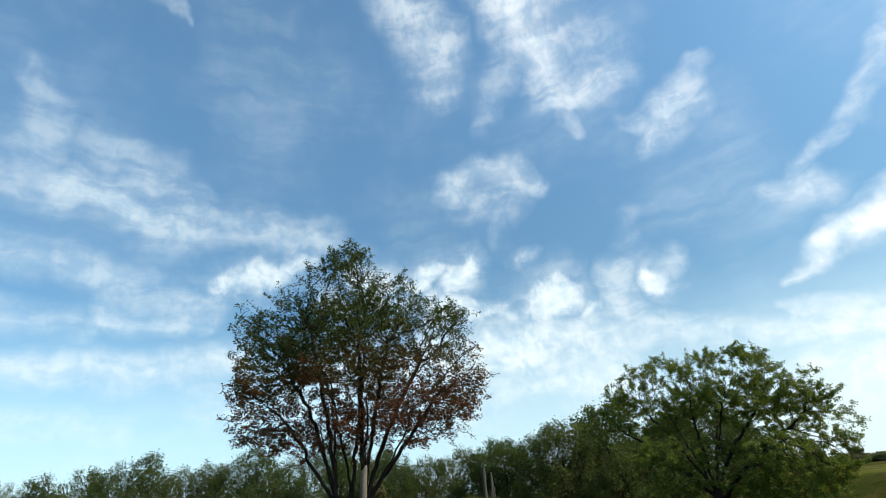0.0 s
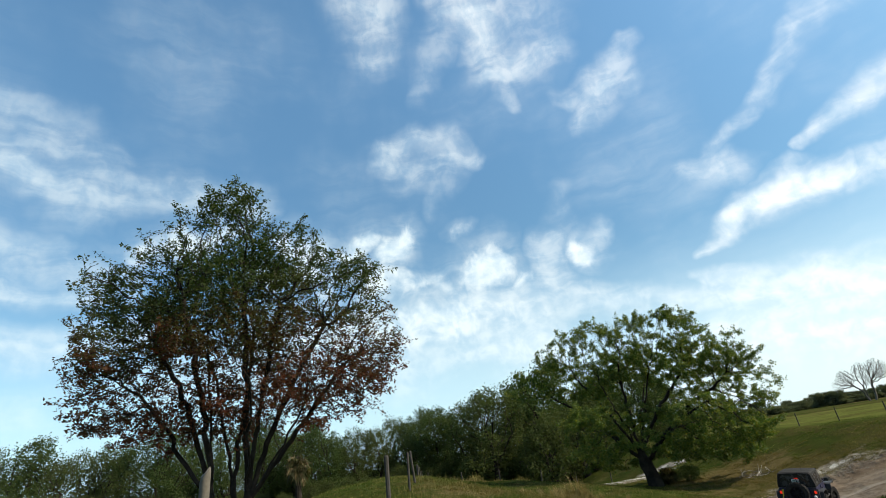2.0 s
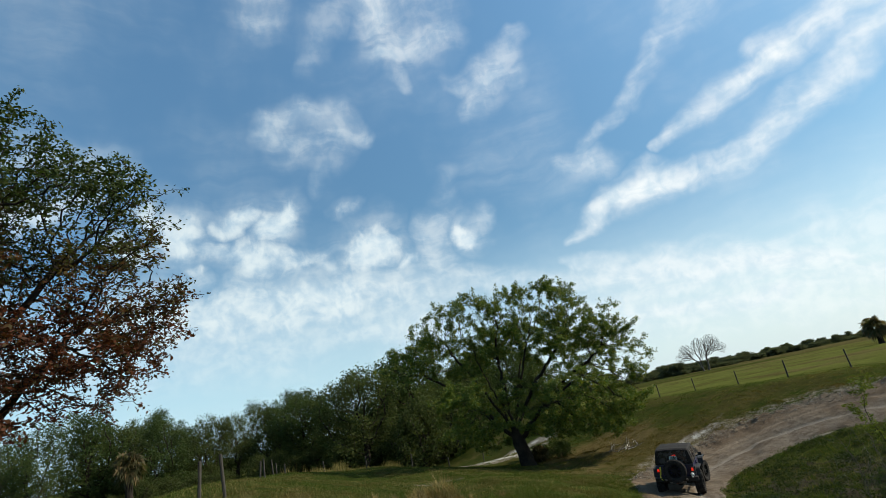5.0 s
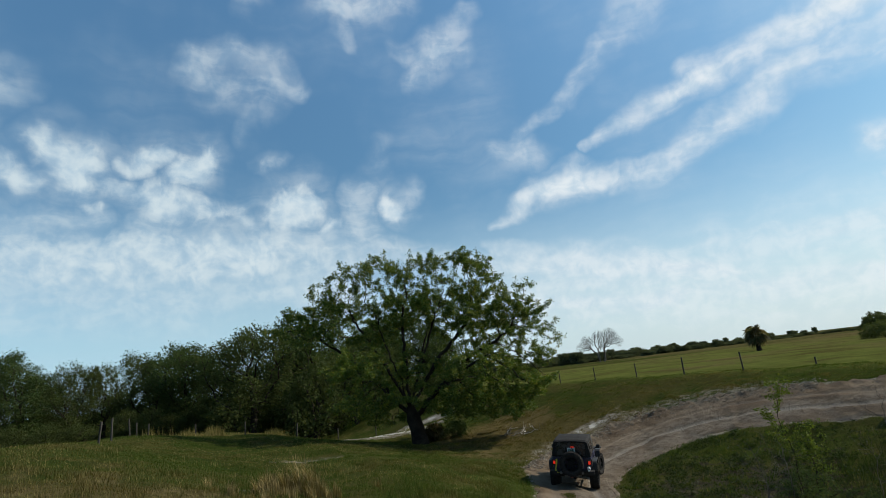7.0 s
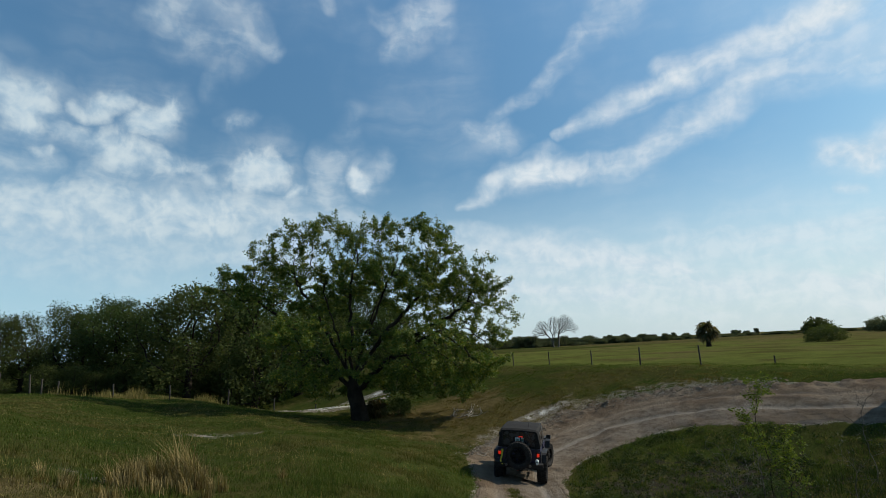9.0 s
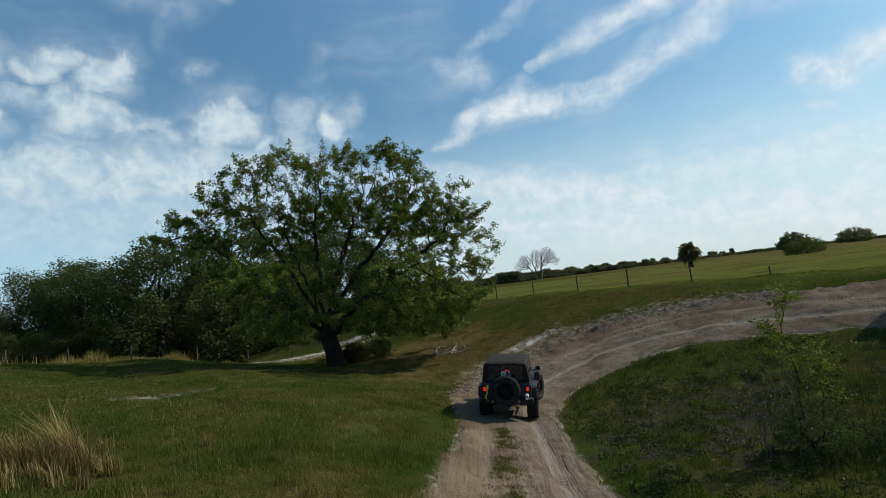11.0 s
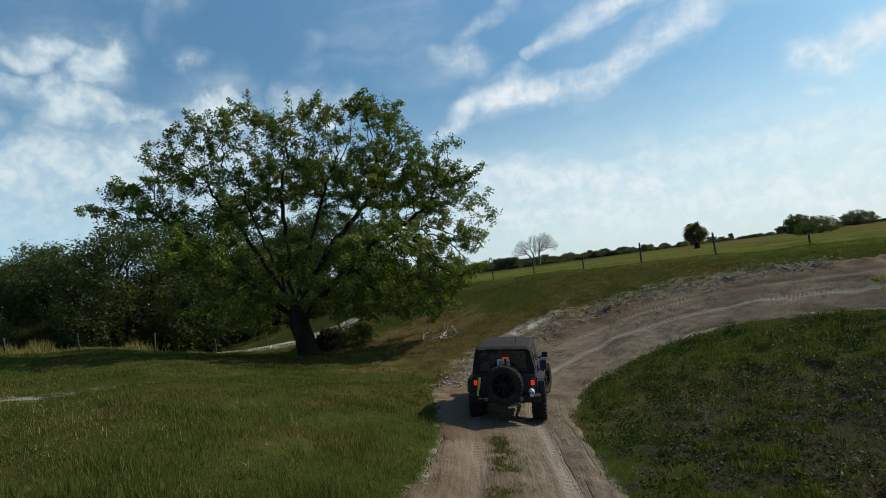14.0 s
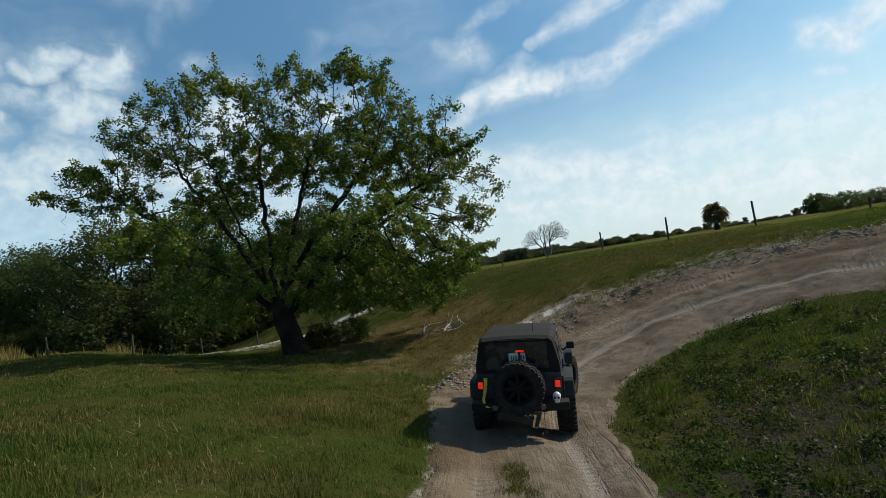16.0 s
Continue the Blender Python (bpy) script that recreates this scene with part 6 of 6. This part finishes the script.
    tube(mf, (-0.32, -0.68, 0.60), (0.32, -0.68, 0.60), 0.085, None, 16)
    part("muffler", mf, M_STEEL, root)
    strap = B()
    prev = None
    pts = [(-0.585, -0.80, 1.22), (-0.59, -0.83, 1.1), (-0.61, -0.85, 0.97), (-0.64, -0.88, 0.86), (-0.62, -0.93, 0.78), (-0.55, -0.99, 0.74), (-0.45, -1.0, 0.76)]
    rings = []
    for k, p in enumerate(pts):
        w = 0.035 - 0.003 * k
        rings.append([(p[0] - w, p[1], p[2]), (p[0] + w, p[1], p[2] + 0.01), (p[0] + w, p[1] - 0.012, p[2] + 0.01), (p[0] - w, p[1] - 0.012, p[2])])
    loft(strap, rings)
    part("tow_strap", strap, M_YELLOW, root, "faded yellow webbing strap")
    sk = B()
    bmesh.ops.create_uvsphere(sk, u_segments=18, v_segments=12, radius=0.075, matrix=Matrix.Translation((0.66, -0.92, 0.90)) @ Matrix.Diagonal((0.95, 0.8, 1.05, 1)))
    box(sk, (0.625, -0.985, 0.80), (0.695, -0.92, 0.87), None, 0.015)
    orn = part("ornament", sk, M_WHITE, root, "white skull-shaped ornament")
    ey = B()
    for s in (-1, 1):
        bmesh.ops.create_uvsphere(ey, u_segments=10, v_segments=8, radius=0.021, matrix=Matrix.Translation((0.66 + s * 0.03, -0.975, 0.89)))
    part("socket", ey, M_BLACK, orn)
    an = B()
    tube(an, (0.30, -0.3, 1.94), (0.31, -0.34, 2.14), 0.006, 0.004, 6)
    part("antenna", an, M_BLACK, root)
    return root


def build_truck(at, heading, pitch, roll):
    root = new("pickup_truck")
    root.matrix_basis = pose(*at, pitch, roll, -heading)
    tagged(root, "dark green open-topped off-road vehicle with a black roll cage", "car")
    B = bmesh.new
    R, WB = 0.44, 2.6
    b = prism(B(), [(-0.85, 0.72), (-0.88, 1.18), (0.55, 1.18), (1.75, 1.22), (3.0, 1.14), (3.1, 1.0), (3.1, 0.7), (3.0, 0.6), (2.95, 0.95), (2.2, 0.95), (2.05, 0.6), (0.55, 0.6), (0.45, 0.95), (-0.45, 0.95), (-0.55, 0.68)], -0.82, 0.82, 0.03)
    part("body", b, M_GREEN, root)
    for s in (-1, 1):
        fl = prism(B(), [(-0.6, 0.72), (-0.45, 1.02), (0.45, 1.02), (0.6, 0.72), (0.54, 0.72), (0.40, 0.96), (-0.40, 0.96), (-0.54, 0.72)], s * 0.8, s * 0.92, 0.01)
        part("rear_fender", fl, M_BLACK, root)
        fl = prism(B(), [(2.0, 0.72), (2.15, 1.02), (3.05, 1.02), (3.18, 0.72), (3.12, 0.72), (3.0, 0.96), (2.2, 0.96), (2.06, 0.72)], s * 0.8, s * 0.92, 0.01)
        part("front_fender", fl, M_BLACK, root)
        t = B()
        box(t, (s * 0.72 - 0.06, -0.91, 0.92), (s * 0.72 + 0.06, -0.87, 1.12), None, 0.01)
        part("tail_light", t, M_LENS, root, "red tail light")
    cage = new("roll_cage")
    cage.parent = root
    for s in (-1, 1):
        for a, c in (((s * 0.68, -0.7, 1.15), (s * 0.6, -0.35, 1.72)), ((s * 0.6, -0.35, 1.72), (s * 0.6, 0.7, 1.78)), ((s * 0.6, 0.7, 1.78), (s * 0.66, 1.65, 1.76)), ((s * 0.66, 1.65, 1.76), (s * 0.72, 1.95, 1.2)), ((s * 0.6, 0.7, 1.78), (s * 0.7, 0.7, 1.15))):
            part("bar", tube(B(), a, c, 0.032, None, 10), M_BLACK, cage)
    for y, z in ((-0.35, 1.72), (0.7, 1.78), (1.65, 1.76)):
        part("bar", tube(B(), (-0.62, y, z), (0.62, y, z), 0.032, None, 10), M_BLACK, cage)
    ws = B()
    loft(ws, [[(-0.74, 1.95, 1.2), (0.74, 1.95, 1.2), (0.68, 1.66, 1.74), (-0.68, 1.66, 1.74)], [(-0.74, 1.99, 1.2), (0.74, 1.99, 1.2), (0.68, 1.70, 1.74), (-0.68, 1.70, 1.74)]])
    part("windscreen", ws, M_GLASS, root)
    for s in (-1, 1):
        st = prism(B(), [(0.75, 0.95), (0.55, 1.55), (0.66, 1.58), (0.9, 1.1), (1.3, 1.1), (1.3, 0.95)], s * 0.36 - 0.22, s * 0.36 + 0.22, 0.03)
        part("seat", st, M_BLACK, root)
    bp = B()
    box(bp, (-0.85, -1.02, 0.62), (0.85, -0.88, 0.80), None, 0.02)
    part("rear_bumper", bp, M_BLACK, root)
    ty, ri = tyre_mesh(R, 0.3), rim_mesh(R * 0.6, 0.3)
    for x in (-0.76, 0.76):
        for y in (0, WB):
            wheel(root, "wheel", (x, y, R), R, ty, ri, x < 0)
    wheel(root, "spare_wheel", (0, -1.0, 1.05), R * 0.95, ty, ri, axis=Matrix.Rotation(radians(-90), 4, "Z"))
    ch = B()
    box(ch, (-0.5, -0.85, 0.5), (0.5, 3.0, 0.64), None, 0.02)
    for y in (0, WB):
        tube(ch, (-0.7, y, R), (0.7, y, R), 0.05, None, 12)
    part("chassis", ch, M_BLACK, root)
    return root


def road_z(x, y):
    x, y = np.array([x]), np.array([y])
    q, off = road_at(x, y)
    return float(max(road_height(x, y, q, off)[0][0], rough_land(x, y)[0]))


build_grass()
build_middle_grass()
build_weeds()
build_stalks()
build_clods()
build_jeep((16.35 * S, 21.9 * S, road_z(16.35 * S, 21.9 * S) - 0.03), 50, 0, 4)
build_truck((27.0 * S, 14.5 * S, road_z(27.0 * S, 14.5 * S) - 0.03), 162, 2, 3)
build_sapling(20.7, 18.5, 3.6, 51, 22)
build_sapling(20.95, 18.2, 2.3, 56, 8)
build_sapling(19.7, 18.9, 2.2, 52, 0)
build_sapling(19.3, 18.7, 1.7, 55, 0)
build_sapling(20.0, 18.4, 2.0, 57, 0)
build_sapling(24.0, 16.6, 2.7, 53, 4)
build_sapling(25.0, 17.6, 2.8, 54, 0)
build_sapling(23.4, 16.0, 2.0, 58, 7)
build_sapling(22.6, 17.4, 1.8, 59, 0)
build_bush(20.6, 18.3, 0.8, 1.35, 61, "dark tangled weedy bush in the hollow", M_GROVE, 0.06, 160, 30)
build_bush(21.6, 17.3, 0.6, 0.8, 62, "dark tangled weedy bush in the hollow", M_GROVE, 0.06, 160, 26)
build_bush(23.6, 15.6, 0.8, 1.0, 67, "dark tangled weedy bush in the hollow", M_GROVE, 0.06, 140, 26)
build_bush(18.9 * S, 35.6 * S, 0.7, 1.2, 65, "dark low shrub beside the oak trunk", M_GROVE, 0.09, 60, 30)
build_bush(19.6 * S, 34.6 * S, 1.1, 1.3, 68, "dark low shrub beside the oak trunk", M_GROVE, 0.09, 50, 30)
build_bush(165.0, 65.0, 3.7, 5.6, 63, "broad green bush on the far pasture", M_GROVE_B, 0.4, 3, 40)
build_bush(97.0, 41.5, 2.9, 2.7, 64, "rounded green bush on the far pasture", M_GROVE_B, 0.22, 10, 36)
# farthest bush takes the leaves with haze mixed into their colour
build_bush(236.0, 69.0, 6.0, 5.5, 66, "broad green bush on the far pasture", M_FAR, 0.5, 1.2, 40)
build_palm(70.6 * S, 44.0 * S, 2.3, 1.7, 71)
build_palm(-8.6, 71.5, 4.6, 1.8, 73)
palmetto = build_palm(18.35 * S, 34.9 * S, 0.45, 0.85, 74, False)
tagged(palmetto, "low dark palmetto with spiky fan leaves beside the oak trunk", "palm")
build_bare_tree()
build_fallen_branch()
build_fence("fence", "weathered dark posts of a cattle fence along the plateau", [(31.0 + 0.06 * (37.7 - y), y) for y in (41.1, 37.7, 34.4, 31.05, 27.8, 24.4)], 1.15)
build_fence("fence", "weathered dark posts of a cattle fence below the wood", [(4.6, 45.6), (7.14, 44.87), (9.81, 43.57), (12.8, 42.87), (15.68, 43.4), (18.18, 42.84)], 1.05, 3, 5)
build_fence("fence", "weathered dark posts of a cattle fence over the rise", [(0.88, 11.58), (1.56, 17.6), (1.89, 20.2), (2.81, 31.8), (3.08, 35.4), (3.69, 41.0), (4.0, 43.6)], 1.12, 4, 6)
build_fence("fence_post", "short broken fence post stub at the plateau's edge", [(32.3, 21.1)], 0.55, 4, 7)
